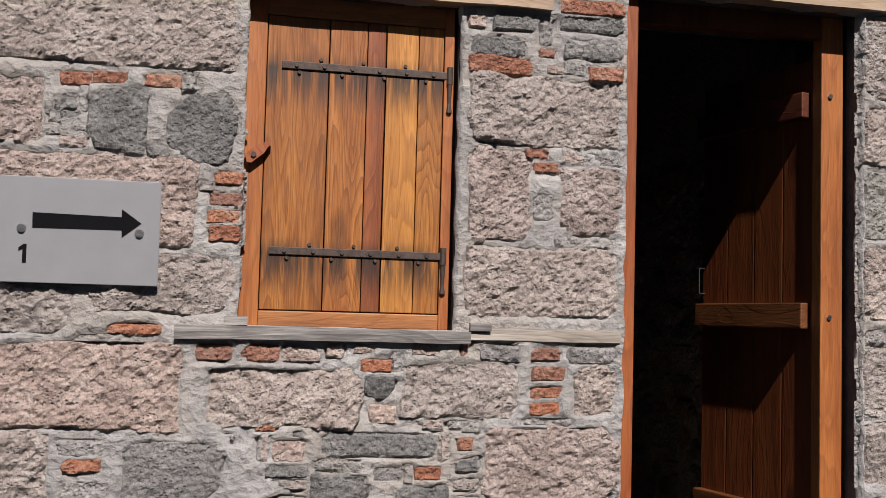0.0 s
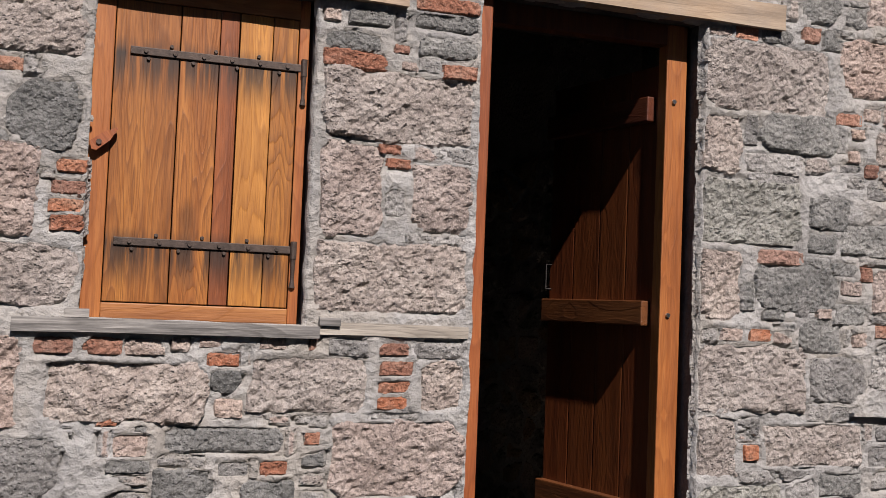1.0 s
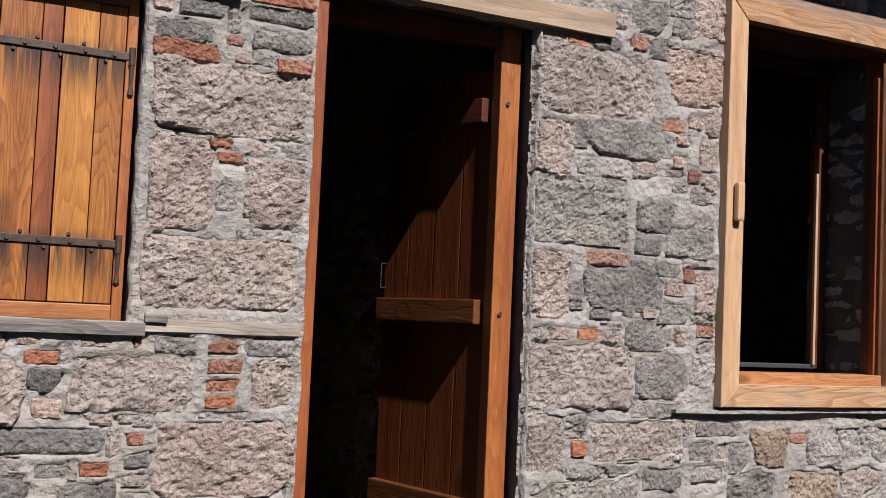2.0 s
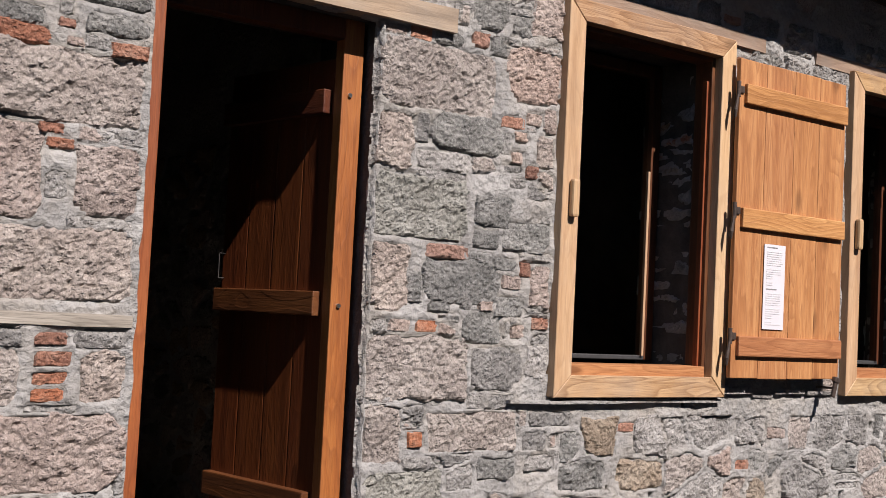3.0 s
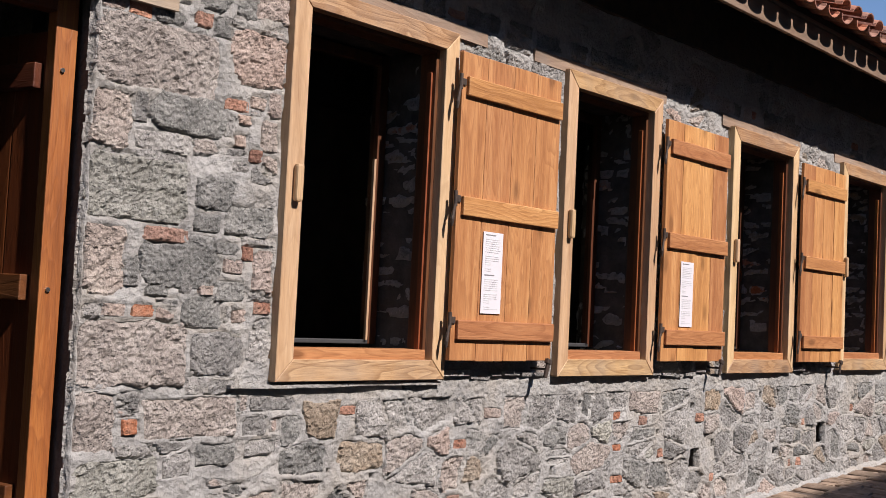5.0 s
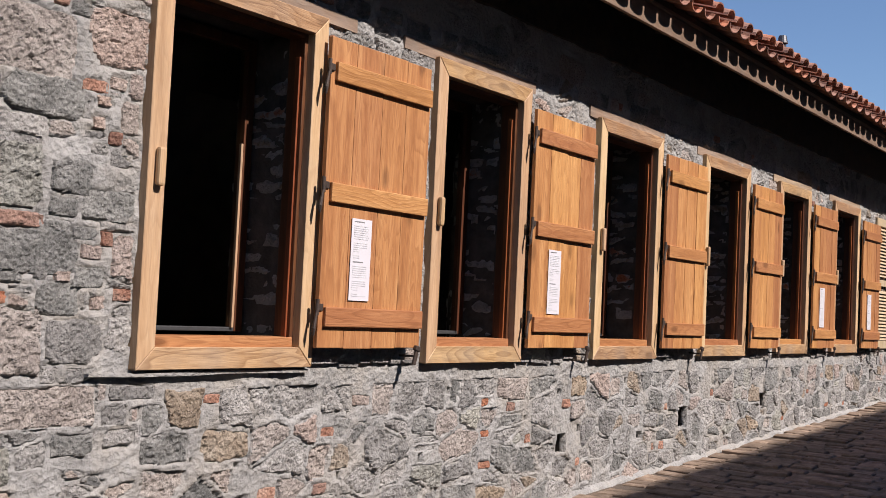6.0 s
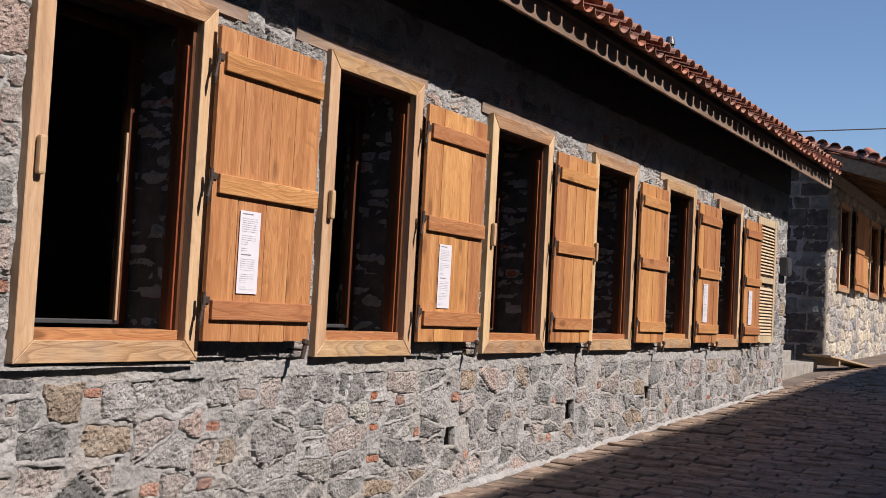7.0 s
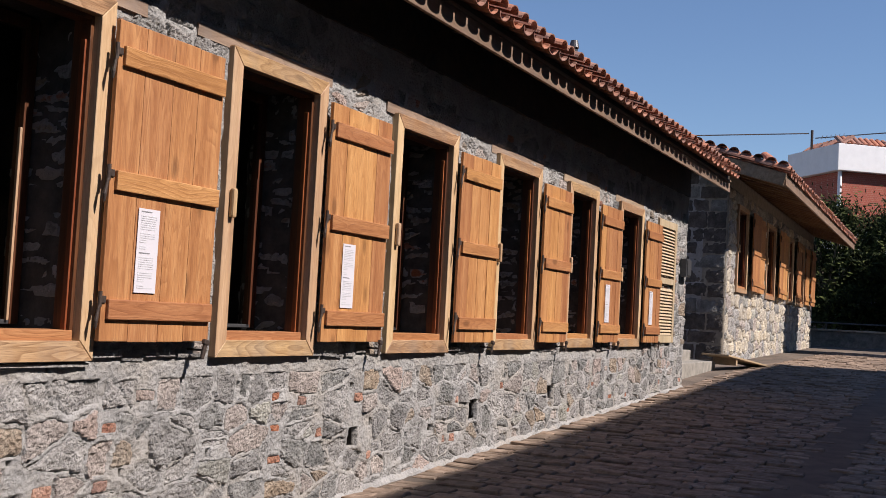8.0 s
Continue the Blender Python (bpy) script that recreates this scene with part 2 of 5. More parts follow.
INK = plain_mat("black_print", (0.006, 0.006, 0.007), 0.95, 0.0, 0.1)
INK.node_tree.nodes["Principled BSDF"].inputs["Specular IOR Level"].default_value = 0.05
HEADINK = plain_mat("dark_grey_print", (0.2, 0.2, 0.21), 0.7, 0.0, 0.1)
GREYINK = plain_mat("grey_print", (0.5, 0.5, 0.52), 0.7, 0.0, 0.1)
PAPER = plain_mat("white_laminated_paper", (0.6, 0.58, 0.62), 0.4, 0.0, 0.03, 6, 0.0003)
# room plaster and floor are coloured dark to keep the interiors in shade
PLASTER = plain_mat("shade_dark_inner_plaster", (0.1, 0.08, 0.065), 0.95, 0.0, 0.3, 4, 0.006)
INFLOOR = plain_mat("shade_dark_inner_floor", (0.08, 0.06, 0.045), 0.8, 0.0, 0.3, 5)
OPPOSITE = plain_mat("shaded_street_wall", (0.07, 0.06, 0.05), 0.95, 0.0, 0.3, 2, 0.01)
WHITE = plain_mat("white_render_paint", (0.78, 0.78, 0.78), 0.85, 0.0, 0.05, 2)
BARK = plain_mat("bark", (0.12, 0.1, 0.08), 0.95, 0.0, 0.4, 12, 0.01)
PLANK = wood_mat("pale_ramp_board", (0.3, 0.21, 0.12), (0.42, 0.3, 0.18), (0.5, 0.38, 0.25), 0, 0.7)

_k = Mat("terracotta_tile", 0.85)
_ch = _k.chance()
_c = _k.ramp(_k.noise(9, 5, 0.62, _k.mapped((1, 1, 1), _ch)), (0.3, (0.2, 0.085, 0.055)), (0.5, (0.33, 0.14, 0.09)), (0.72, (0.44, 0.23, 0.165)))
_c = _k.hue(_c, _k.math("MULTIPLY_ADD", _ch, 0.5, 0.75), _k.math("MULTIPLY_ADD", _ch, 0.3, 0.8))
TILE = _k.done(_c, _k.bump(_k.noise(70, 4), 0.6, 0.004))

_k = Mat("street_setts", 0.8)
_ch = _k.chance()
_c = _k.ramp(_k.noise(11, 5, 0.62, _k.mapped((1, 1, 1), _ch)), (0.3, (0.125, 0.084, 0.058)), (0.52, (0.215, 0.153, 0.11)), (0.75, (0.33, 0.245, 0.185)))
_c = _k.hue(_c, _k.math("MULTIPLY_ADD", _ch, 0.55, 0.72), 1.0)
SETT = _k.done(_c, _k.bump(_k.noise(40, 5, 0.65), 0.8, 0.008))
_k = Mat("street_bed", 0.95)
_c = _k.ramp(_k.noise(1.3, 6, 0.65), (0.3, (0.06, 0.044, 0.034)), (0.7, (0.17, 0.13, 0.1)))
GROUND = _k.done(_c, _k.bump(_k.noise(30, 5, 0.65), 0.8, 0.01))
_k = Mat("cement_strip", 0.9)
STRIP = _k.done(_k.ramp(_k.noise(4, 6, 0.65), (0.3, (0.08, 0.057, 0.043)), (0.7, (0.155, 0.113, 0.086))), _k.bump(_k.noise(60, 4), 0.5, 0.004))

_k = Mat("red_facing_brick", 0.85)
_bt = _k.t.nodes.new("ShaderNodeTexBrick")
_sp = _k.t.nodes.new("ShaderNodeSeparateXYZ")
_k.link(_k.co, _sp.inputs[0])
_cb = _k.t.nodes.new("ShaderNodeCombineXYZ")
_k.link(_k.math("SUBTRACT", _sp.outputs[0], _sp.outputs[1]), _cb.inputs[0])
_k.link(_sp.outputs[2], _cb.inputs[1])
_k.link(_cb.outputs[0], _bt.inputs["Vector"])
_bt.inputs["Color1"].default_value, _bt.inputs["Color2"].default_value = (0.36, 0.085, 0.05, 1), (0.29, 0.07, 0.045, 1)
_bt.inputs["Mortar"].default_value = (0.36, 0.2, 0.15, 1)
_bt.inputs["Scale"].default_value = 2.2
_bt.inputs["Mortar Size"].default_value = 0.012
REDBRICK = _k.done(_bt.outputs["Color"])

_k = Mat("olive_leaf", 0.6)
_ch = _k.chance()
_c = _k.ramp(_ch, (0.0, (0.01, 0.015, 0.005)), (0.5, (0.024, 0.034, 0.009)), (1.0, (0.075, 0.09, 0.025)))
LEAF = _k.done(_c)
_k.b.inputs["Roughness"].default_value = 0.85
_k.b.inputs["Specular IOR Level"].default_value = 0.15

_k = Mat("window_glass", 0.03)
_k.b.inputs["Transmission Weight"].default_value = 1.0
_k.b.inputs["IOR"].default_value = 1.14
GLASS = _k.done((0.75, 0.78, 0.76))


# ---- mesh helpers ----
def box(bm, x0, x1, y0, y1, z0, z1, bevel=0.0, turn=None):
    """A box between limits, its edges eased by bevel, turned by a matrix."""
    m = Matrix.Translation(((x0 + x1) / 2, (y0 + y1) / 2, (z0 + z1) / 2)) @ Matrix.Diagonal((x1 - x0, y1 - y0, z1 - z0, 1))
    vs = bmesh.ops.create_cube(bm, size=1, matrix=m)["verts"]
    if bevel:
        es = list({e for v in vs for e in v.link_edges})
        r = bmesh.ops.bevel(bm, geom=es, offset=bevel, segments=2, affect="EDGES", profile=0.6)
        vs = list({v for f in r["faces"] for v in f.verts} | {v for v in vs if v.is_valid})
    if turn is not None:
        bmesh.ops.transform(bm, matrix=turn, verts=vs)
    return vs


def rod(bm, a, b, r0, r1=None, seg=10):
    a, b = Vector(a), Vector(b)
    m = Matrix.Translation((a + b) / 2) @ (b - a).to_track_quat("Z", "Y").to_matrix().to_4x4()
    return bmesh.ops.create_cone(bm, cap_ends=True, segments=seg, radius1=r0, radius2=r0 if r1 is None else r1, depth=(b - a).length, matrix=m)["verts"]


def prism(bm, pts, y0, y1):
    """An outline in x and z, drawn out from y0 (front) to y1."""
    f = [bm.verts.new((x, y0, z)) for x, z in pts]
    k = [bm.verts.new((x, y1, z)) for x, z in pts]
    bm.faces.new(f)
    bm.faces.new(k[::-1])
    for i in range(len(pts)):
        j = (i + 1) % len(pts)
        bm.faces.new((f[j], f[i], k[i], k[j]))
    bmesh.ops.recalc_face_normals(bm, faces=bm.faces)


def part(name, bm, material, parent=None, label=""):
    """Link a bmesh as one mesh object under a thing or a part."""
    me = bpy.data.meshes.new(name)
    bm.to_mesh(me)
    bm.free()
    me.materials.append(material)
    ob = new(name, me)
    ob.parent = parent
    return tagged(ob, label)


def bpart(name, material, parent, lim, bevel=0.004, label="", turn=None):
    bm = bmesh.new()
    box(bm, *lim, bevel, turn)
    return part(name, bm, material, parent, label)


def thing(name, m, label, category, group="", kind=""):
    ob = new(name)
    ob.empty_display_size = 0.1
    ob.matrix_world = m
    return tagged(ob, label, category, group, kind)


def raw(name, verts, faces, mats, parent=None, picks=None, smooth=False, rim=None):
    me = bpy.data.meshes.new(name)
    me.from_pydata(verts, [], faces)
    for m in mats:
        me.materials.append(m)
    if picks is not None:
        me.polygons.foreach_set("material_index", picks)
    if smooth:
        me.polygons.foreach_set("use_smooth", [True] * len(faces))
    if rim is not None:
        me.attributes.new("rim", "FLOAT", "POINT").data.foreach_set("value", rim)
    me.update()
    ob = new(name, me)
    ob.parent = parent
    return ob


def ground_z(x):
    return 0.254 + 0.0419 * x if x < 16 else 0.924 + 0.0155 * (x - 16)


# ---- openings of the long facade: x0, z0, x1, z1 ----
WINDOWS = [(-1.13, 1.345, 0.0, 3.146), (0.995, 1.352, 2.062, 3.16), (3.068, 1.357, 4.163, 3.146), (5.06, 1.37, 6.16, 3.145), (7.02, 1.385, 8.02, 3.145), (8.9, 1.39, 9.95, 3.145)]
WALL_X0, WALL_X1, WALL_TOP = -6.4, 12.5, 4.05
SHUT = (-4.385, 1.615, -3.65, 2.75)
DOOR = (-3.035, 0.2, -2.085, 2.86)
RIM = 0.085
OPEN = [SHUT, DOOR] + [(a + RIM, b + RIM, c - RIM, d - RIM) for a, b, c, d in WINDOWS]
HOLES = [(4.74, 0.76, 4.94, 0.94), (2.65, 0.7, 2.79, 0.84), (6.7, 0.86, 6.92, 1.0), (10.64, 1.03, 10.86, 1.17), (3.95, 0.72, 4.05, 0.78), (8.85, 0.95, 8.98, 1.06)]

_hr = random.Random(5)
for _i in range(60):
    _x, _z, _s = _hr.uniform(-0.9, 12.2), _hr.uniform(0.45, 1.3), _hr.uniform(0.015, 0.045)
    if _z > ground_z(_x) + 0.1 and not any(a - 0.05 < _x < c + 0.05 and b - 0.05 < _z < d + 0.05 for a, b, c, d in WINDOWS + HOLES):
        HOLES.append((_x, _z, _x + _s, _z + _s * _hr.uniform(0.5, 1.4)))

# ---- wall core, rooms ----
wall = tagged(new("wall_south"), "long rubble stone wall with grey mortar pointing", "wall", kind="structure")


def core(name, parent, x0, x1, z0f, z1, y0, y1, holes, material):
    """A thick wall with openings right through it."""
    xs = sorted({x0, x1, *[h[0] for h in holes], *[h[2] for h in holes]})
    bm = bmesh.new()
    for a, b in zip(xs, xs[1:]):
        lo = z0f((a + b) / 2) - 0.3
        for h in sorted((h for h in holes if h[0] <= a and h[2] >= b), key=lambda h: h[1]):
            box(bm, a, b, y0, y1, lo, h[1])
            lo = h[3]
        box(bm, a, b, y0, y1, lo, z1)
    bmesh.ops.remove_doubles(bm, verts=bm.verts, dist=1e-4)
    return part(name, bm, material, parent)


# shows only in the reveals and holes, hence the shade-dark mortar
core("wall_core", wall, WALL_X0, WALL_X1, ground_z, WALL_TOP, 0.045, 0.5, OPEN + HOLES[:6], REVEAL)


def pointing(name, parent, x0, x1, z0f, z1, holes, step, y=0.0, rough=0.009, deep=0.06, material=None, under=()):
    """The uneven mortar face of a wall, cut round its openings and laid back behind its stones."""
    xs = list(np.arange(x0, x1, step)) + [x1] + [v for h in holes for v in (h[0], h[2])]
    zlo = min(z0f(x0), z0f(x1)) - 0.1
    zs = list(np.arange(zlo, z1, step)) + [z1] + [v for h in holes for v in (h[1], h[3])]
    xs, zs = np.array(sorted(set(np.round(xs, 4)))), np.array(sorted(set(np.round(zs, 4))))
    xs, zs = [v[np.insert(np.diff(v) > 0.002, 0, True)] for v in (xs, zs)]
    nz = len(zs)
    verts, faces = [], []
    back_off = np.zeros((len(xs), nz))
    for poly in under:
        P = np.array(poly)
        mid = P.mean(0)
        r = math.sqrt(max(1e-4, np.prod(P.max(0) - P.min(0)))) / 2
        P = mid + (P - mid) * (1 - min(0.017, r * 0.22) / r)
        lo, hi = P.min(0), P.max(0)
        i0, i1 = np.searchsorted(xs, (lo[0], hi[0]))
        j0, j1 = np.searchsorted(zs, (lo[1], hi[1]))
        if i1 <= i0 or j1 <= j0:
            continue
        gx, gz = np.meshgrid(xs[i0:i1], zs[j0:j1], indexing="ij")
        inside = np.zeros(gx.shape, bool)
        for (ax, az), (bx, bz) in zip(P, np.roll(P, 1, 0)):
            if az != bz:
                inside ^= ((az > gz) != (bz > gz)) & (gx < (bx - ax) * (gz - az) / (bz - az) + ax)
        back_off[i0:i1, j0:j1][inside] = 0.03
    for i, x in enumerate(xs):
        for j, z in enumerate(zs):
            p = Vector((x, 0, z))
            n = noise.noise(p * 4.1) * rough + noise.noise(p * 13) * rough * 0.7 + noise.noise(p * 33) * rough * 0.35
            w = noise.noise_vector(p * 9) * 0.008
            verts.append((x + w.x, y + n + back_off[i, j], z + w.z))
    cx, cz = (xs[1:] + xs[:-1]) / 2, (zs[1:] + zs[:-1]) / 2
    solid = np.ones((len(cx), len(cz)), bool)
    for a, b, c, d in holes:
        solid &= ~(((cx > a) & (cx < c))[:, None] & ((cz > b) & (cz < d))[None, :])
    back = {}

    def rear(i):
        if i not in back:
            back[i] = len(verts)
            verts.append((verts[i][0], y + deep, verts[i][2]))
        return back[i]

    for i in range(len(cx)):
        for j in range(len(cz)):
            if not solid[i, j]:
                continue
            q = (i * nz + j, (i + 1) * nz + j, (i + 1) * nz + j + 1, i * nz + j + 1)
            faces.append(q)
            for di, dj, a, b in ((0, -1, q[0], q[1]), (1, 0, q[1], q[2]), (0, 1, q[2], q[3]), (-1, 0, q[3], q[0])):
                u, v = i + di, j + dj
                if not (0 <= u < len(cx) and 0 <= v < len(cz) and solid[u, v]):
                    faces.append((b, a, rear(a), rear(b)))
    return raw(name, verts, faces, [material or MORTAR], parent, smooth=True)


def plain_box(name, lim, material, label, category="wall", kind="structure"):
    bm = bmesh.new()
    box(bm, *lim)
    return tagged(part(name, bm, material), label, category, kind=kind)


plain_box("wall_inner_back", (WALL_X0, WALL_X1, 6.0, 6.3, 0, 4.06), PLASTER, "plastered back wall inside the house, colour darkened for shade")
plain_box("wall_inner_west", (WALL_X0, WALL_X0 + 0.3, 0.5, 6.3, 0, 4.06), PLASTER, "plastered end wall inside the house, colour darkened for shade")
plain_box("wall_inner_east", (WALL_X1 - 0.4, WALL_X1, 0.5, 6.3, 0.2, 4.06), MORTAR, "mortared end wall of the house")
plain_box("wall_inner_middle", (-1.75, -1.55, 0.5, 6.0, 0.2, 4.05), MORTAR, "dim rubble partition wall inside the house")
plain_box("floor", (WALL_X0, WALL_X1, 0.5, 6.0, 0.1, 0.35), INFLOOR, "floor inside the house, colour darkened for shade", "floor")
plain_box("ceiling", (WALL_X0, WALL_X1, 0.0, 6.3, WALL_TOP, WALL_TOP + 0.08), RAFTER, "boarded ceiling inside the house, colour darkened for shade", "ceiling")

# ---- ground: one sheet to the horizon ----
_xs, _ys = [-900, -60, -20, -8, 0, 8, 16, 24, 34, 60, 120, 900], [-900, -80, -20, -8, -4, 0, 4, 20, 80, 900]
_v = [(x, y, ground_z(max(-60, min(x, 120)))) for x in _xs for y in _ys]
_f = [(i * 10 + j, (i + 1) * 10 + j, (i + 1) * 10 + j + 1, i * 10 + j + 1) for i in range(11) for j in range(9)]
ground = tagged(raw("ground", _v, _f, [GROUND]), "sloping street bed of dusty stone", "ground", kind="structure")

# ---- unseen blocks added across the street to shade the paving and far house ----
_bm = bmesh.new()
for _x0, _x1, _h in ((-14, 20.4, 11.45), (28.7, 31.8, 14.1), (35.0, 70, 14.8)):
    _q = [(x, y, ground_z(min(x, 40)) + h) for h in (-0.5, _h) for x, y in ((_x0, -11.0), (_x1, -11.0), (_x1, -18), (_x0, -18))]
    _vv = [_bm.verts.new(p) for p in _q]
    for q in ((0, 1, 2, 3), (7, 6, 5, 4), (4, 5, 1, 0), (5, 6, 2, 1), (6, 7, 3, 2), (7, 4, 0, 3)):
        _bm.faces.new([_vv[i] for i in q])
bmesh.ops.recalc_face_normals(_bm, faces=_bm.faces)
tagged(part("wall_opposite", _bm, OPPOSITE), "unseen plain blocks across the street, added to cast shade", "wall", kind="structure")

# ---- things on the facade ----
def make_window(i, lim, y=0.0, glazed=True):
    """Casing proud of the wall, a brown lining, a sill and an inner glazed sash."""
    a, b, c, d = lim
    w, h = c - a, d - b
    win = thing(f"window_{i}", pose(a, y, b), "tall open window with pale pine casing", "window", "windows of the long house" if glazed else "windows of the far house", "structure")
    r, e = 0.1, 0.003
    yf, yb = -0.05, 0.03
    for nm, pts, mt in (
        ("casing_board", [(0, 0), (w, 0), (w - r, r), (r, r)], PINE_H),
        ("casing_board", [(r, h - r), (w - r, h - r), (w, h), (0, h)], PINE_H),
        ("casing_board", [(0, e), (r, r + e), (r, h - r - e), (0, h - e)], PINE_V),
        ("casing_board", [(w - r, r + e), (w, e), (w, h - e), (w - r, h - r - e)], PINE_V),
    ):
        bm = bmesh.new()
        prism(bm, pts, yf, yb)
        bmesh.ops.bevel(bm, geom=list(bm.edges), offset=0.003, segments=1, affect="EDGES")
        part(nm, bm, mt, win)
    # side and head linings take the shade-dark brown, the sill a brighter wood
    for lim2, mt, nm in (
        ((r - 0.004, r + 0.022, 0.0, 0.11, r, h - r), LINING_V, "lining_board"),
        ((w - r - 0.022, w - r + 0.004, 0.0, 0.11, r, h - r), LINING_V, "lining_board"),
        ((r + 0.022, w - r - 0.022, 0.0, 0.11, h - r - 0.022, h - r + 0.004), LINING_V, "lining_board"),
        ((r + 0.022, w - r - 0.022, -0.02, 0.13, r - 0.004, r + 0.05), SHUTTER_H, "sill_board"),
    ):
        bpart(nm, mt, win, lim2, 0.004)
    bpart("glazing_bead", JAMB_V, win, (w - r - 0.035, w - r - 0.023, 0.02, 0.05, r + 0.05, h - r - 0.12), 0.003)
    # turn button on the casing
    bm = bmesh.new()
    box(bm, 0.035, 0.075, -0.085, -0.053, h * 0.5 - 0.095, h * 0.5 + 0.075, 0.012)
    part("turn_button", bm, PINE_V, win)
    # inner sash at the back of the reveal
    s0, s1, y0, z0, z1 = r + 0.0, w - r - 0.0, 0.36, r + 0.06, h - r
    if glazed:
        sash = thing("inner_sash", pose(0, 0, 0), "", "")
        sash.parent = win
        sash.matrix_world = win.matrix_world
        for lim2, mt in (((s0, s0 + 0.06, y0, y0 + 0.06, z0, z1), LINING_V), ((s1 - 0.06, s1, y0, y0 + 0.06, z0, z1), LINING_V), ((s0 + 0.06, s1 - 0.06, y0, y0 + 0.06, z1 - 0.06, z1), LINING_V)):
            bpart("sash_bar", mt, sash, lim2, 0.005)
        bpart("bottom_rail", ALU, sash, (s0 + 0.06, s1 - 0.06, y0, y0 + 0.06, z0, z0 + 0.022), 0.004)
        # strip stands for the stile's sunlit lower part, pale on window 1 only
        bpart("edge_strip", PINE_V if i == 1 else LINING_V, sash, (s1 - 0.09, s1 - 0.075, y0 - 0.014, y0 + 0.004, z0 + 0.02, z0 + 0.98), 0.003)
        bpart("pane", GLASS, sash, (s0 + 0.055, s1 - 0.055, y0 + 0.026, y0 + 0.032, z0 + 0.04, z1 - 0.055), 0.0)
    else:
        bpart("pane", GLASS, win, (r + 0.04, w - r - 0.04, 0.1, 0.106, r + 0.05, h - r - 0.03), 0.0)
    return win


def make_shutter(x, z, w, h, y, label, mats=(SHUTTER_V, SHUTTER_H), boards=4, tilt=0.0):
    """An opened boarded shutter: upright planks, three battens, three strap hinges."""
    sh = thing("open_shutter", pose(x, y, z, tilt, 0, 0), label, "shutter", "open shutters of the long house")
    t = 0.026
    r2 = random.Random(round(x * 100))
    cuts = [w * k / boards + (r2.uniform(-0.02, 0.02) if 0 < k < boards else 0) for k in range(boards + 1)]
    for k in range(boards):
        bm = bmesh.new()
        lo, hi = r2.uniform(-0.003, 0.003), h + r2.uniform(-0.003, 0.003)
        box(bm, cuts[k] + 0.0018, cuts[k + 1] - 0.0018, -t + r2.uniform(-0.002, 0.003), 0.0, lo, hi, 0.004)
        if k < boards - 1:  # tongue in the next plank's groove
            box(bm, cuts[k + 1] - 0.003, cuts[k + 1] + 0.006, -0.014, -0.008, 0.006, h - 0.006)
        part("plank", bm, mats[0], sh)
    for f in (0.1, 0.5, 0.89):
        bpart("batten", mats[1], sh, (0.035, w - 0.01, -t - 0.023, -t - 0.001, h * f - 0.05, h * f + 0.05), 0.006)
    for f in (0.13, 0.52, 0.9):
        bm = bmesh.new()
        zc = h * f
        rod(bm, (-0.012, -t - 0.004, zc - 0.04), (-0.012, -t - 0.004, zc + 0.04), 0.011)
        box(bm, -0.012, 0.028, -t - 0.01, -t - 0.002, zc - 0.018, zc + 0.018, 0.003)
        rod(bm, (-0.03, -t - 0.004, zc - 0.11), (-0.015, -t - 0.006, zc - 0.02), 0.011, 0.006)
        rod(bm, (-0.03, -t - 0.004, zc - 0.145), (-0.03, -t - 0.004, zc - 0.11), 0.005, 0.011)
        part("hinge", bm, IRON, sh, "black wrought iron strap hinge")
    return sh


def make_notice(x, y, z, w, h):
    """A printed sheet with two columns of small text, as bars."""
    nt = thing("notice_sheet", pose(x, y, z), "white printed notice sheet pinned to a shutter", "notice", "notices on the shutters")
    bpart("sheet", PAPER, nt, (0, w, -0.003, 0, 0, h), 0.0)
    r2 = random.Random(round(x * 100))
    zz = h - 0.018
    k = 0
    while zz > 0.02:
        head = k in (0, 19)
        if k not in (1, 9, 15, 18, 20, 27, 33):
            bm = bmesh.new()
            ln = w * (0.5 if head else (0.3 if k in (13, 14, 16, 17, 31, 32, 34) else r2.uniform(0.66, 0.76)))
            box(bm, w * 0.12, w * 0.12 + ln, -0.0042, -0.0034, zz, zz + (0.0055 if head else 0.0042))
            part("text_line", bm, HEADINK if head else GREYINK, nt)
        zz -= 0.0112
        k += 1
    return nt


def make_holdback(x, z):
    hb = thing("shutter_holdback", pose(x, 0, z), "black iron shutter holdback set in the wall", "holdback", "shutter holdbacks")
    bm = bmesh.new()
    rod(bm, (0, 0.05, 0.0), (0, -0.12, 0.0), 0.007)
    part("pin", bm, IRON, hb)
    bm = bmesh.new()
    box(bm, -0.013, 0.013, -0.13, -0.115, -0.05, 0.04, 0.005, pose(0, 0, 0, 0, 16, 0))
    box(bm, -0.022, 0.022, -0.135, -0.11, 0.03, 0.06, 0.006, pose(0, 0, 0, 0, 16, 0))
    part("catch", bm, IRON, hb)


for i, lim in enumerate(WINDOWS):
    make_window(i + 1, lim)
SHUTTERS = [(-0.03, 0.88, 1.6), (2.05, 0.84, 1.58), (4.15, 0.82, 1.57), (6.14, 0.8, 1.56), (8.01, 0.8, 1.56), (9.93, 0.76, 1.56)]
for k, (x, w, h) in enumerate(SHUTTERS):
    note = k in (0, 1, 4, 5)
    make_shutter(x, 1.445, w, h, -0.075, "open orange larch shutter with three battens" + (" and a pinned notice" if note else ""))
    if note:
        make_notice(x + w * 0.255, -0.106, 1.695 - 0.02 * (k > 0), 0.166, 0.432)
    make_holdback(x + w - 0.06, 1.4)

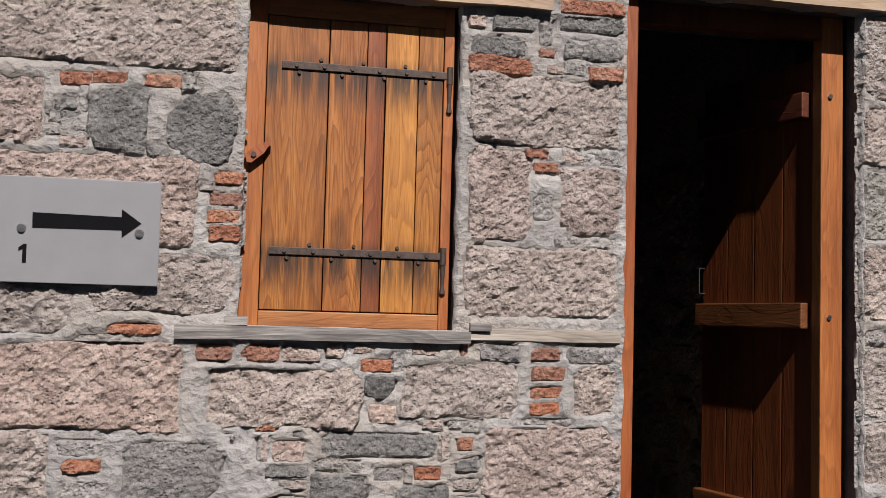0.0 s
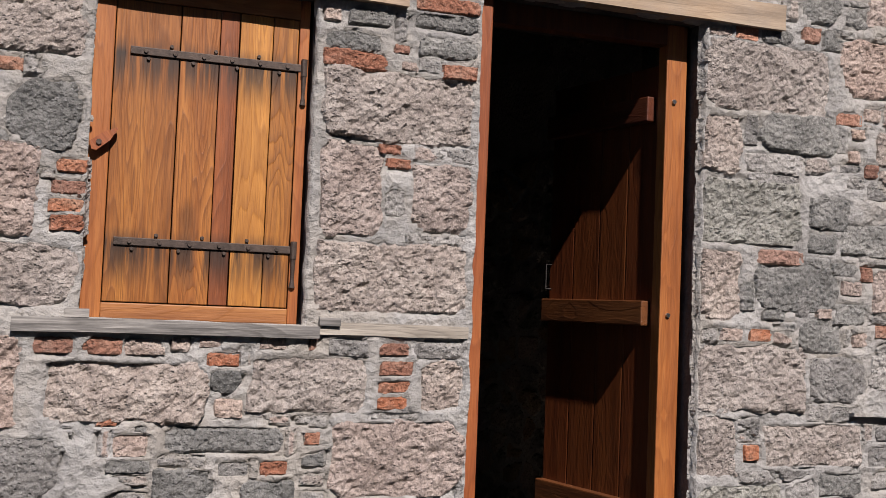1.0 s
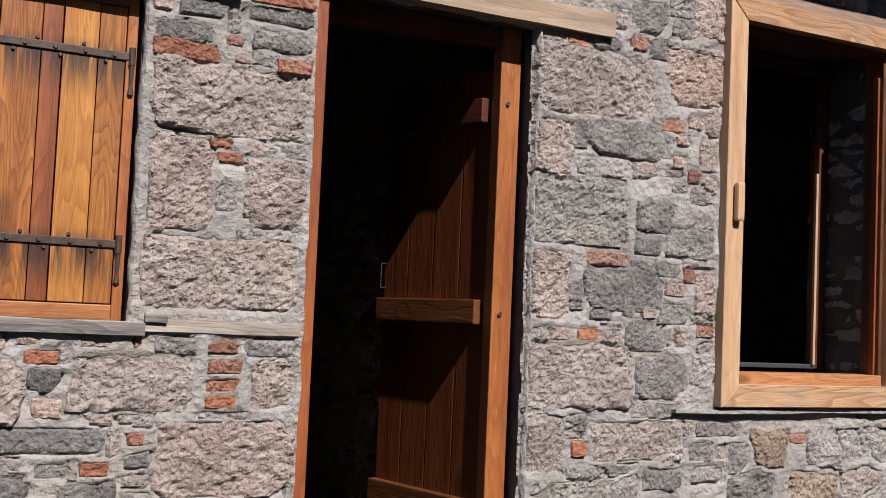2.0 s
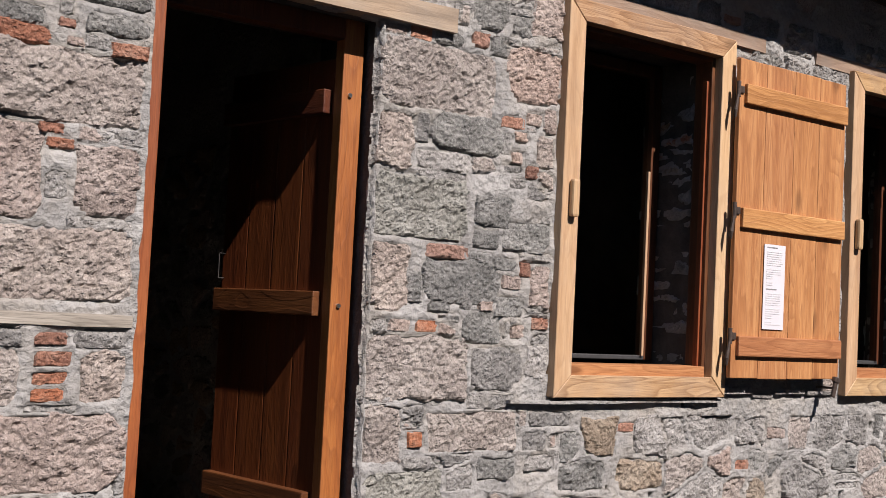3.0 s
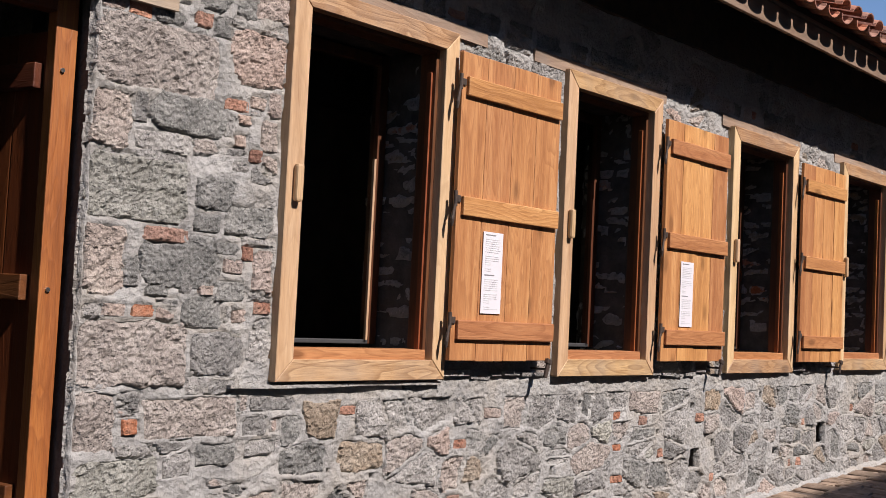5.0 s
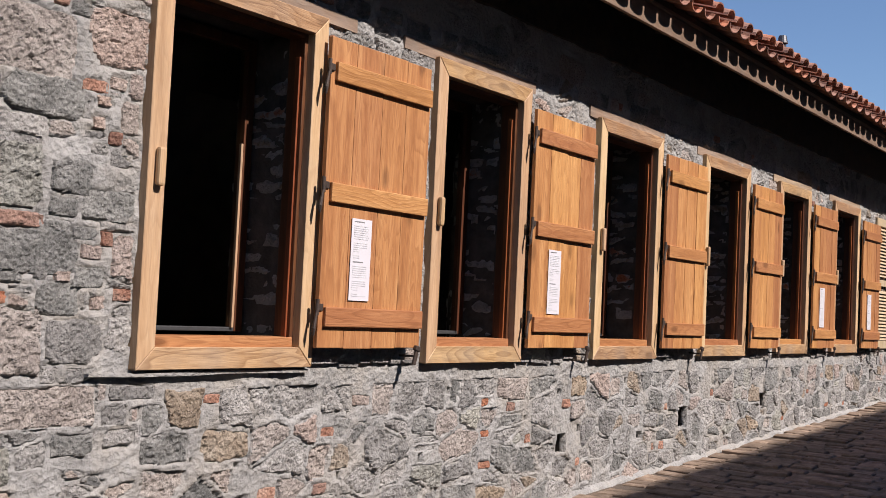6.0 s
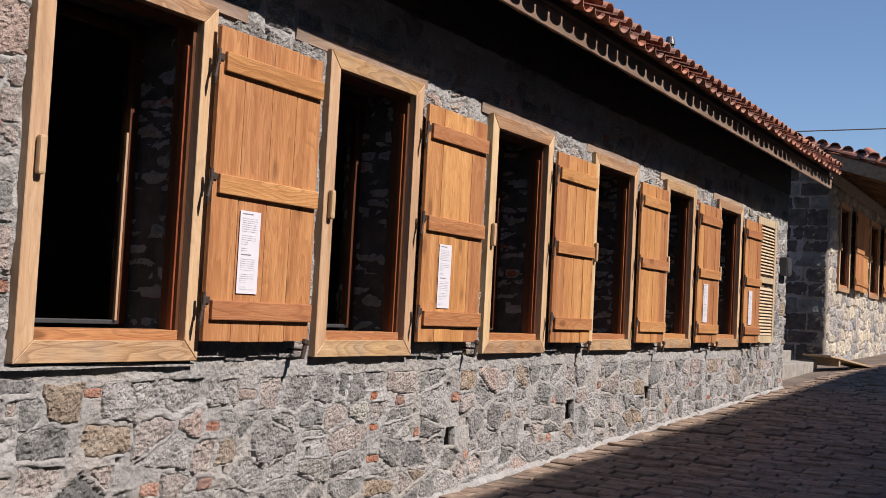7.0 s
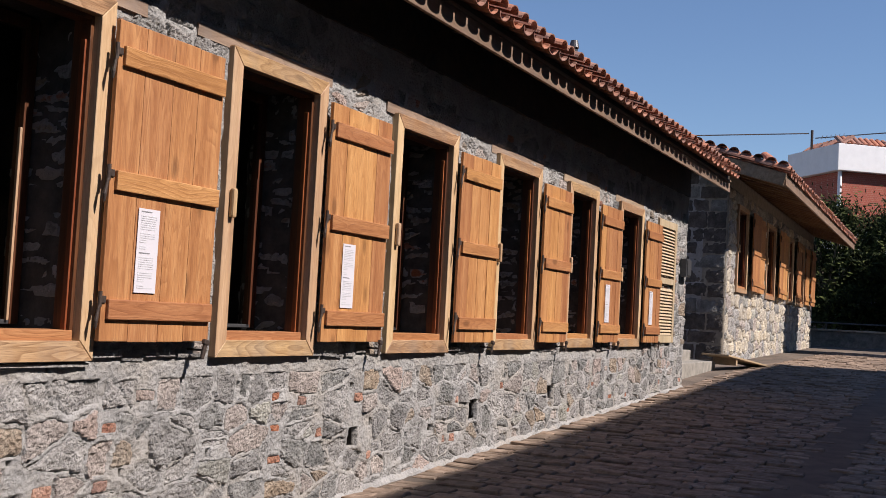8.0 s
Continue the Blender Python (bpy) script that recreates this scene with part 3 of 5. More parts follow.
# the louvred shutter at the end of the wall
lv = thing("louvred_shutter", pose(10.72, -0.05, 1.44), "closed straw-coloured louvred wooden shutter", "shutter")
_w, _h = 0.98, 1.68
for lim2 in ((0, 0.1, 0, 0.04, 0, _h), (_w - 0.1, _w, 0, 0.04, 0, _h)):
    bpart("stile", LOUVER, lv, lim2, 0.005)
for z0, z1 in ((0, 0.1), (_h * 0.48, _h * 0.48 + 0.08), (_h - 0.1, _h)):
    bpart("rail", LOUVER, lv, (0.1, _w - 0.1, 0.002, 0.038, z0, z1), 0.004)
_z = 0.125
while _z < _h - 0.12:
    if not (_h * 0.45 < _z < _h * 0.54):
        bpart("slat", LOUVER, lv, (0.1, _w - 0.1, -0.024, 0.024, -0.004, 0.004), 0.002, "", pose(0, 0.018, _z, 52, 0, 0))
    _z += 0.043
bpart("back_board", LINING_V, lv, (0.05, _w - 0.05, 0.046, 0.052, 0.02, _h - 0.02), 0.0)

# grey meter box near the end of the wall
mb = thing("meter_box", pose(12.1, -0.008, 2.4), "small dark grey meter box fixed to the stone wall", "meter box")
bpart("case", ALU, mb, (0, 0.26, -0.1, 0, 0, 0.26), 0.01)
bpart("cover", ALU, mb, (0.02, 0.24, -0.112, -0.102, 0.02, 0.24), 0.006)

# ---- the small shuttered window beside the door ----
cw = thing("window_7", pose(0, 0, 0), "small window closed by a varnished plank shutter", "window", kind="structure")
bpart("jamb", JAMB_V, cw, (SHUT[0] + 0.002, -4.318, 0.06, 0.16, SHUT[1], SHUT[3]), 0.004)
bpart("jamb", JAMB_V, cw, (-3.697, SHUT[2] - 0.012, 0.06, 0.16, SHUT[1], SHUT[3]), 0.004)
bpart("bottom_rail", CLOSED_H, cw, (-4.318, -3.697, 0.062, 0.16, SHUT[1], 1.668), 0.004)
bpart("head_rail", LINING_H, cw, (-4.318, -3.697, 0.062, 0.16, 2.68, SHUT[3]), 0.004)
cs = thing("plank_shutter", pose(-4.316, 0.064, 1.672), "closed varnished chestnut plank shutter with rusty straps", "shutter")
for a, b, _m in ((0, 0.212, CLOSED_V), (0.2135, 0.345, CLOSED_V), (0.3455, 0.41, CLOSED_BROWN), (0.4125, 0.527, CLOSED_PALE), (0.5275, 0.617, CLOSED_V)):
    bpart("plank", _m, cs, (a + 0.0012, b - 0.0012, 0, 0.03, 0, 1.005), 0.0025)
for z0, x0, x1 in ((0.838, 0.05, 0.63), (0.2, 0.028, 0.622)):
    bm = bmesh.new()
    box(bm, x0, x1, -0.007, -0.001, z0 - 0.013, z0 + 0.013, 0.002)
    for k in range(6):
        xx = x0 + 0.05 + k * (x1 - x0 - 0.1) / 5
        rod(bm, (xx, -0.012, z0), (xx, -0.006, z0), 0.007, 0.008, 8)
    st = part("strap", bm, IRON, cs, "rusty iron strap with round nail heads")
    for k in range(7):
        xx = x0 + 0.06 + k * (x1 - x0 - 0.1) / 6.5
        bm = bmesh.new()
        rod(bm, (xx, -0.007, z0 + (0.024 if k % 2 else -0.024)), (xx, 0.0, z0 + (0.024 if k % 2 else -0.024)), 0.006, 0.007, 8)
        part("nail", bm, IRON, st)
    bm = bmesh.new()
    rod(bm, (x1 + 0.008, -0.01, z0 - 0.03), (x1 + 0.008, -0.01, z0 + 0.03), 0.011)
    rod(bm, (x1 + 0.008, -0.008, z0 - 0.1), (x1 + 0.008, -0.01, z0 - 0.03), 0.006, 0.009)
    rod(bm, (x1 + 0.008, -0.006, z0 - 0.13), (x1 + 0.008, -0.008, z0 - 0.1), 0.011, 0.006)
    part("pintle", bm, IRON, cs, "forged iron pintle")
tb = thing("turn_button", pose(-4.345, 0.05, 2.2, 0, -38, 0), "pointed wooden turn button on the window frame", "latch")
bm = bmesh.new()
prism(bm, [(-0.045, -0.01), (-0.035, -0.021), (0.02, -0.019), (0.064, -0.002), (0.066, 0.002), (0.02, 0.015), (-0.035, 0.015)], -0.02, 0.0)
part("button", bm, JAMB_V, tb)
bm = bmesh.new()
rod(bm, (-0.012, -0.026, -0.003), (-0.012, -0.02, -0.003), 0.009, None, 10)
part("screw", bm, IRON, tb)


def old_timber(name, lim, material, label, seed, parent=None, cut=24, amp=0.006):
    """A squared beam with a worn, wavering surface."""
    bm = bmesh.new()
    x0, x1, y0, y1, z0, z1 = lim
    n = max(6, int((x1 - x0) / 0.035))
    for i in range(n + 1):
        x = x0 + (x1 - x0) * i / n
        ring = []
        for y, z in ((y0, z0), (y0, (z0 * 2 + z1) / 3), (y0, (z0 + z1 * 2) / 3), (y0, z1), ((y0 + y1) / 2, z1), (y1, z1), (y1, z0), ((y0 + y1) / 2, z0)):
            v = noise.noise_vector(Vector((x * 3.1, y * 11, z * 17)) + Vector((seed, 0, 0))) * amp
            ring.append(bm.verts.new((x, y + v.y, z + v.z)))
        if i:
            for k in range(8):
                bm.faces.new((prev[k], prev[(k + 1) % 8], ring[(k + 1) % 8], ring[k]))
        else:
            bm.faces.new(ring[::-1])
        prev = ring
    bm.faces.new(prev)
    bmesh.ops.recalc_face_normals(bm, faces=bm.faces)
    return tagged(part(name, bm, material, parent), label, "beam")


SILL = 1.57
old_timber("sill_beam", (-4.588, -3.6, -0.03, 0.12, SILL, SILL + 0.046), GREY_WOOD, "weathered grey timber sill beam under the small window", 1)
old_timber("sill_beam", (-3.597, -3.05, -0.012, 0.1, SILL + 0.017, SILL + 0.058), PALE_BEAM, "pale weathered timber let into the wall", 2)
old_timber("lintel_beam", (-4.62, -3.33, -0.035, 0.4, 2.752, 2.87), BEAM, "old timber lintel over the small window", 3)
old_timber("lintel_beam", (-3.06, -1.74, -0.035, 0.4, 2.862, 2.96), BEAM, "old timber lintel over the doorway", 4)
for k, (a, b, c, d) in enumerate(WINDOWS):
    old_timber("lintel_beam", (a - (0.3 if k == 1 else 0.12), c + (0.27 if k == 0 else 0.1), -0.012, 0.4, d - 0.012, d + 0.06), BEAM, "old timber lintel over a tall window", 5 + k)
tagged(old_timber("mortar_ledge", (-1.36, 0.0, -0.03, 0.06, 1.318, 1.334), MORTAR, "", 21, None, 30, 0.007), "thin grey mortar ledge under the first tall window", "ledge")
_sr = random.Random(23)
for (a, b, c, d), (e, f, g, h) in zip(WINDOWS, WINDOWS[1:]):
    x = c + 0.02
    while x < e - 0.12:
        w, t, z = _sr.uniform(0.08, 0.24), _sr.uniform(0.014, 0.03), 1.335 + _sr.uniform(0.0, 0.035)
        if _sr.random() < 0.8:
            sl = old_timber("slate", (x, min(x + w, e - 0.03), -_sr.uniform(0.012, 0.034), 0.05, z, z + t), STONE["s"], "", x * 7, wall, 24, 0.014)
            del sl["category"]
        x += w + _sr.uniform(-0.02, 0.04)
for x in (-4.43, -3.6):
    old_timber("wedge_block", (x, x + 0.075, -0.02, 0.06, SILL + 0.047, SILL + 0.075), GREY_WOOD, "small grey wooden wedge on the sill beam", 12 + x, None, 6)

# ---- doorway and open door ----
df = thing("door_frame", pose(0, 0, 0), "red-brown timber door frame set in the wall", "door frame", kind="structure")
bpart("jamb", JAMB_V, df, (DOOR[0] - 0.03, -2.988, 0.016, 0.16, 0.2, DOOR[3]), 0.005)
bpart("jamb", JAMB_V, df, (-2.2, -2.108, 0.1, 0.165, 0.2, DOOR[3]), 0.005)
# head takes the darker door wood to show the lintel's shadow on it
bpart("head", DOOR_V, df, (-2.988, -2.2, 0.1, 0.165, 2.775, DOOR[3]), 0.005)
bpart("threshold", GREY_WOOD, df, (-2.988, -2.2, 0.07, 0.3, 0.3, 0.36), 0.006)
for z in (1.7, 2.55):
    bm = bmesh.new()
    rod(bm, (-2.165, 0.092, z), (-2.165, 0.102, z), 0.009, 0.01, 10)
    part("bolt", bm, STEEL, df)
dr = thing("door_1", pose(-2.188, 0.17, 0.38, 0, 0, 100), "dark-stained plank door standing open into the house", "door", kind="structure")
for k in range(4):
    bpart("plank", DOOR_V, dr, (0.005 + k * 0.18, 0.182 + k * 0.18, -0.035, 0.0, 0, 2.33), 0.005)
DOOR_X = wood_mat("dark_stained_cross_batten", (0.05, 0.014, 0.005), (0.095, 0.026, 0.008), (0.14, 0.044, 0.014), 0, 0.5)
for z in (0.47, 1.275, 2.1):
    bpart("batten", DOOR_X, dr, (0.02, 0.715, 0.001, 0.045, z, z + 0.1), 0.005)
bm = bmesh.new()
rod(bm, (0.705, 0.03, 1.42), (0.705, 0.03, 1.53), 0.0022)
for z in (1.42, 1.53):
    rod(bm, (0.705, 0.0, z), (0.705, 0.031, z), 0.0022)
part("handle", bm, DARK_IRON, dr, "dark iron pull handle")

# ---- sign plate ----
sg = thing("direction_sign", pose(-5.141, -0.03, 1.735), "satin grey sign plate with a black arrow", "sign")
bpart("plate", PLATE, sg, (0, 0.495, -0.008, 0, 0, 0.336), 0.002)
bm = bmesh.new()
prism(bm, [(0.104, 0.173), (0.376, 0.176), (0.377, 0.152), (0.437, 0.2), (0.374, 0.244), (0.375, 0.218), (0.103, 0.222)], -0.0095, -0.0083)
part("arrow", bm, INK, sg, "black painted arrow")
bm = bmesh.new()
prism(bm, [(0.078, 0.062), (0.09, 0.062), (0.09, 0.121), (0.081, 0.121), (0.066, 0.109), (0.066, 0.099), (0.078, 0.104)], -0.0095, -0.0083)
part("digit", bm, INK, sg, "black figure 1")
for px, pz in ((0.072, 0.171), (0.431, 0.168)):
    bm = bmesh.new()
    rod(bm, (px, 0.03, pz), (px, -0.014, pz), 0.006)
    rod(bm, (px, -0.016, pz), (px, -0.009, pz), 0.012, 0.015, 16)
    part("stud", bm, STEEL, sg, "round steel fixing stud")

# dark strip added on the wall top to deepen the eave shade
old_timber("wall_plate", (WALL_X0, WALL_X1, -0.03, 0.04, 3.6, 4.04), RAFTER, "dark strip standing for the shade under the eaves", 41, None, 24, 0.012)

# ---- roof of the long house ----
EY, PITCH = -0.69, 0.34
RX0, RX1 = -6.6, 12.95
roof = thing("roof", pose(0, 0, 0), "low pitched roof of old terracotta barrel tiles", "roof", kind="structure")
bpart("fascia", EAVE, roof, (RX0, RX1, -0.51, -0.48, 3.73, 3.878), 0.004, "brown timber fascia board")
bpart("fascia_cap", EAVE, roof, (RX0, RX1, -0.53, -0.47, 3.88, 3.905), 0.006)
_s = math.degrees(math.atan(PITCH))
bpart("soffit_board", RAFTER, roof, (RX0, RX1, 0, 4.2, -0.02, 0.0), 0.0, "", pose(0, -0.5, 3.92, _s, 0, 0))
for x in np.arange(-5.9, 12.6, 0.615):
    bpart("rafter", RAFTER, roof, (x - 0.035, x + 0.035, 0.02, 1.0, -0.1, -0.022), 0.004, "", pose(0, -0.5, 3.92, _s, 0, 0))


def barrel(length, r, up, seg=8, t=0.012):
    """One half-round tile along +y, hollow side down (cover) or up (pan), tapering."""
    verts, faces = [], []
    for j, (y, k) in enumerate(((0, 1.0), (length, 0.86))):
        for rr in (r * k, r * k - t):
            for i in range(seg + 1):
                a = math.pi * i / seg
                verts.append((rr * math.cos(a), y, rr * math.sin(a) * up))
    n = seg + 1
    for i in range(seg):
        faces += [(i, i + 1, 2 * n + i + 1, 2 * n + i), (n + i + 1, n + i, 3 * n + i, 3 * n + i + 1), (i + 1, i, n + i, n + i + 1), (2 * n + i, 2 * n + i + 1, 3 * n + i + 1, 3 * n + i)]
    for i in (0, seg):
        faces.append((i, 2 * n + i, 3 * n + i, n + i))
    return verts, faces


def tile_roof(parent, x0, x1, ey, ez, pitch, rows, step=0.225, row=0.33, near=True):
    """Eaves tiles as pieces of their own, the courses behind joined."""
    cover, pan = barrel(0.42, 0.086, 0.72), barrel(0.42, 0.1, -0.6)
    meshes = []
    for nm, (v, f) in (("tile", cover), ("tile", pan)):
        me = bpy.data.meshes.new(nm)
        me.from_pydata(v, [], f)
        me.materials.append(TILE)
        meshes.append(me)
    r2 = random.Random(3)
    a = math.degrees(math.atan(pitch))
    V, F = [], []
    for k in range(int((x1 - x0) / step)):
        x = x0 + step * (k + 0.5)
        for q in range(rows):
            for c in (0, 1):
                m = pose(x + (step / 2 if c else 0) + r2.uniform(-0.008, 0.008), ey + (0.02 if c else 0) + r2.uniform(-0.02, 0.015) + q * row * math.cos(radians(a)), ez + (0.0 if c else 0.03) + q * row * math.sin(radians(a)) + 0.006 * (q > 0), a - 2.5 + r2.uniform(-1.2, 1.2), r2.uniform(-3, 3), r2.uniform(-1.6, 1.6))
                if q == 0 and near:
                    t = new("tile", meshes[c])
                    t.parent = parent
                    t.matrix_basis = m
                else:
                    b = len(V)
                    vv, ff = (cover, pan)[c]
                    V += [tuple(m @ Vector(p)) for p in vv]
                    F += [tuple(i + b for i in g) for g in ff]
    if V:
        tagged(raw("tile_courses", V, F, [TILE], parent), kind="stuff")


bpart("tilting_fillet", RAFTER, roof, (RX0, RX1, -0.5, -0.44, 3.907, 3.972), 0.003)
tile_roof(roof, RX0, RX1, EY, 3.972, PITCH, 12)
bpart("rear_slope", TILE, roof, (RX0, RX1, 0, 4.4, -0.03, 0.03), 0.0, "", pose(0, 3.1, 5.3, -_s, 0, 0))
bpart("ridge", TILE, roof, (RX0, RX1, 2.95, 3.25, 5.26, 5.38), 0.05)
for _x in (WALL_X0 + 0.02, WALL_X1 - 0.32):
    bm = bmesh.new()
    prism(bm, [(0.0, 4.06), (6.3, 4.06), (3.1, 5.1)], _x, _x + 0.3)
    bmesh.ops.transform(bm, matrix=Matrix(((0, 1, 0, 0), (1, 0, 0, 0), (0, 0, 1, 0), (0, 0, 0, 1))), verts=bm.verts)
    bmesh.ops.recalc_face_normals(bm, faces=bm.faces)
    part("gable", bm, MORTAR, roof)
vp = thing("roof_vent", pose(5.9, -0.4, 4.08), "small grey metal vent cap on the roof", "vent")
bm = bmesh.new()
rod(bm, (0, 0, 0), (0, 0, 0.22), 0.035, 0.035, 14)
part("pipe", bm, ALU, vp)
bm = bmesh.new()
rod(bm, (0, 0, 0.2), (0, 0, 0.27), 0.05, 0.035, 14)
part("cap", bm, ALU, vp)

# ---- the second house, further up the street; built along its own front ----
H2 = pose(19.2, 0.75, 0, 0, 0, 1.3)
H2L = 15.8
W2 = [(0.98, 2.47, 2.3, 4.34), (5.15, 2.47, 6.7, 4.34), (9.3, 2.47, 10.4, 4.34), (11.5, 2.47, 13.0, 4.34)]
house = thing("far_house", H2, "rubble stone house with wooden shutters and deep eaves", "house")
HOLES2 = [(a + RIM, b + RIM, c - RIM, d - RIM) for a, b, c, d in W2]


def h2z(x):
    return ground_z(19.2 + x)


core("wall", house, 0, H2L, h2z, 4.9, 0.03, 0.5, HOLES2, PALE_MORTAR)
pointing("mortar_face", house, 0, H2L, h2z, 4.9, HOLES2, 0.07, 0.012, 0.01, material=PALE_MORTAR)
bm = bmesh.new()
prism(bm, [(0.5, 0.6), (8.5, 0.6), (8.5, 4.7), (3.7, 6.1), (0.5, 5.05)], 0, 0.4)
bmesh.ops.transform(bm, matrix=Matrix(((0, 1, 0, 0), (1, 0, 0, 0), (0, 0, 1, 0), (0, 0, 0, 1))), verts=bm.verts)
bmesh.ops.recalc_face_normals(bm, faces=bm.faces)
part("side_wall", bm, MORTAR, house)
bm = bmesh.new()
box(bm, 0.4, H2L, 3.5, 3.7, 0.6, 5.0)
box(bm, H2L - 0.3, H2L, 0.5, 3.5, 0.6, 5.0)
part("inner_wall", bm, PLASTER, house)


def at_house(ob, m):
    ob.matrix_world = H2 @ m
    return ob


for i, (a, b, c, d) in enumerate(W2):
    at_house(make_window(i + 8, (a, b, c, d), 0.0, False), pose(a, 0, b))
for k, (x, w) in enumerate(((2.35, 1.1), (3.5, 1.1), (6.75, 1.0), (7.75, 1.05), (10.45, 0.9), (13.05, 1.05), (14.1, 1.05))):
    s = make_shutter(x, 2.55, w, 1.74, 0, "open golden wooden shutter of the far house", (SHUTTER_V, SHUTTER_H), 3)
    s["group"] = "shutters of the far house"
    at_house(s, pose(x, -0.06 - 0.07 * (k % 2 == 0), 2.55))

EY2, EZ2, P2 = -1.2, 4.6, 0.29
roof2 = thing("far_roof", H2, "deep eaved terracotta tile roof of the far house", "roof", kind="structure")
_s2 = math.degrees(math.atan(P2))
_sl = pose(0, EY2, EZ2 + 0.1, _s2, 0, 0)
bpart("fascia", EAVE, roof2, (-0.7, H2L + 0.9, EY2, EY2 + 0.04, EZ2 - 0.06, EZ2 + 0.13), 0.005)
bpart("soffit_board", RAFTER, roof2, (-0.7, H2L + 0.9, 0, 5.1, 0.0, 0.03), 0.0, "", _sl)
bpart("barge_board", EAVE, roof2, (-0.745, -0.702, 0, 5.1, -0.19, 0.06), 0.004, "", _sl)
for x in np.arange(-0.5, H2L + 0.9, 0.6):
    bpart("rafter", FAR_RAFTER, roof2, (x - 0.05, x + 0.05, 0.05, 1.6, -0.13, -0.002), 0.004, "", _sl)
bpart("rear_slope", TILE, roof2, (-0.7, H2L + 0.9, 0, 5.1, 0.0, 0.05), 0.0, "", pose(0, 3.68, EZ2 + 1.5, -_s2, 0, 0))
tile_roof(roof2, -0.67, H2L + 0.9, EY2 - 0.08, EZ2 + 0.2, P2, 14, 0.23)
_cv, _cf = barrel(0.42, 0.11, 1)
_rk = bpy.data.meshes.new("rake_tile")
_rk.from_pydata(_cv, [], _cf)
_rk.materials.append(TILE)
for k in range(14):
    t = new("rake_tile", _rk)
    t.parent = roof2
    t.matrix_basis = pose(-0.72, EY2 - 0.08 + k * 0.345, EZ2 + 0.2 + k * 0.345 * P2, _s2, 0, rnd.uniform(-3, 3))
# end tiles of the pans that show along the gable
for k in range(20):
    t = new("gable_tile", _rk)
    t.parent = roof2
    t.matrix_basis = pose(-0.81, EY2 + 0.05 + k * 0.24, EZ2 + 0.3 + k * 0.24 * P2, 0, 0, 0) @ pose(0, 0, 0, 0, -6, -90 + rnd.uniform(-4, 4))
lt = thing("lifted_tile", H2 @ pose(-0.62, EY2 + 0.3, EZ2 + 0.4, 24, 0, -60), "loose roof tile standing up on the eave", "roof tile")
t = new("tile", _rk)
t.parent = lt

# ---- steps and ramp board between the houses ----
st = thing("stone_steps", pose(0, 0, 0), "two pale cut stone steps between the houses", "steps", kind="structure")
for lim2 in ((12.75, 16.4, 0.32, 1.4, 0.6, 1.09), (12.75, 16.0, 0.68, 1.8, 1.0, 1.27)):
    bpart("step", STEP_STONE, st, lim2, 0.015)
rb = thing("ramp_board", pose(17.5, 0.08, 1.07, 0, 5.2, -8), "pale plywood board laid as a ramp from the step", "board")
bpart("board", PLANK, rb, (-1.4, 1.4, -0.25, 0.25, 0.0, 0.03), 0.004)
bpart("bearer", PLANK, rb, (-0.9, -0.82, -0.22, 0.22, -0.12, -0.001), 0.004)

# ---- far end of the street ----
lw = thing("low_wall", pose(0, 0, 0), "low rubble wall with a pale coping", "wall", kind="structure")
bpart("wall_body", STONE["d"], lw, (38.0, 38.4, -16, 3.5, 0.9, 1.8), 0.02)
bpart("coping", STONE["c"], lw, (37.92, 38.48, -16, 3.5, 1.802, 1.87), 0.02)
rl = thing("guard_rail", pose(38.2, 0, 1.87), "thin grey metal guard rail on the low wall", "rail")
bm = bmesh.new()
rod(bm, (0, -14, 0.22), (0, 3, 0.22), 0.025)
part("top_bar", bm, ALU, rl)
for y in np.arange(-13, 3, 2.0):
    bm = bmesh.new()
    rod(bm, (0, y, 0.0), (0, y, 0.22), 0.02)
    part("post", bm, ALU, rl)
plain_box("wall_far_yard", (50, 50.5, -20, 16, 0.8, 5.4), STONE["d"], "dark stone yard wall behind the trees")


def make_tree(x, y, h, rad, seed, label):
    """A trunk with limbs, and a crown of many small leaves in clumps."""
    r2 = random.Random(seed)
    tr = thing("tree", pose(x, y, ground_z(x)), label, "tree", "trees at the end of the street")
    bm = bmesh.new()
    top = Vector((r2.uniform(-0.3, 0.3), r2.uniform(-0.3, 0.3), h * 0.45))
    rod(bm, (0, 0, -0.1), top, 0.17, 0.1, 9)
    tips = []
    for k in range(9):
        a = k * 2.4 + r2.random()
        e = top + Vector((math.cos(a) * rad * 0.7, math.sin(a) * rad * 0.7, h * r2.uniform(0.05, 0.42)))
        rod(bm, top * r2.uniform(0.6, 1), e, 0.07, 0.02, 6)
        tips.append(e)
    part("trunk", bm, BARK, tr)
    V, F = [], []
    for k in range(170):
        a, u = r2.uniform(0, 6.283), r2.uniform(-1, 1)
        rr = rad * (1 - 0.45 * max(0, u)) * math.sqrt(max(0.03, 1 - u * u * 0.8)) * r2.uniform(0.55, 1.08)
        c = Vector((math.cos(a) * rr, math.sin(a) * rr, h * 0.56 + u * h * 0.44))
        s = r2.uniform(0.22, 0.5)
        for q in range(70):
            p = c + Vector((r2.gauss(0, s), r2.gauss(0, s), r2.gauss(0, s * 0.8)))
            d = Vector((r2.gauss(0, 1), r2.gauss(0, 1), r2.gauss(0, 1))).normalized()
            e = d.orthogonal().normalized()
            L, W = r2.uniform(0.07, 0.14), r2.uniform(0.025, 0.05)
            b = len(V)
            V += [tuple(p - d * L), tuple(p + e * W), tuple(p + d * L), tuple(p - e * W)]
            F.append((b, b + 1, b + 2, b + 3))
    raw("crown", V, F, [LEAF], tr)
    return tr


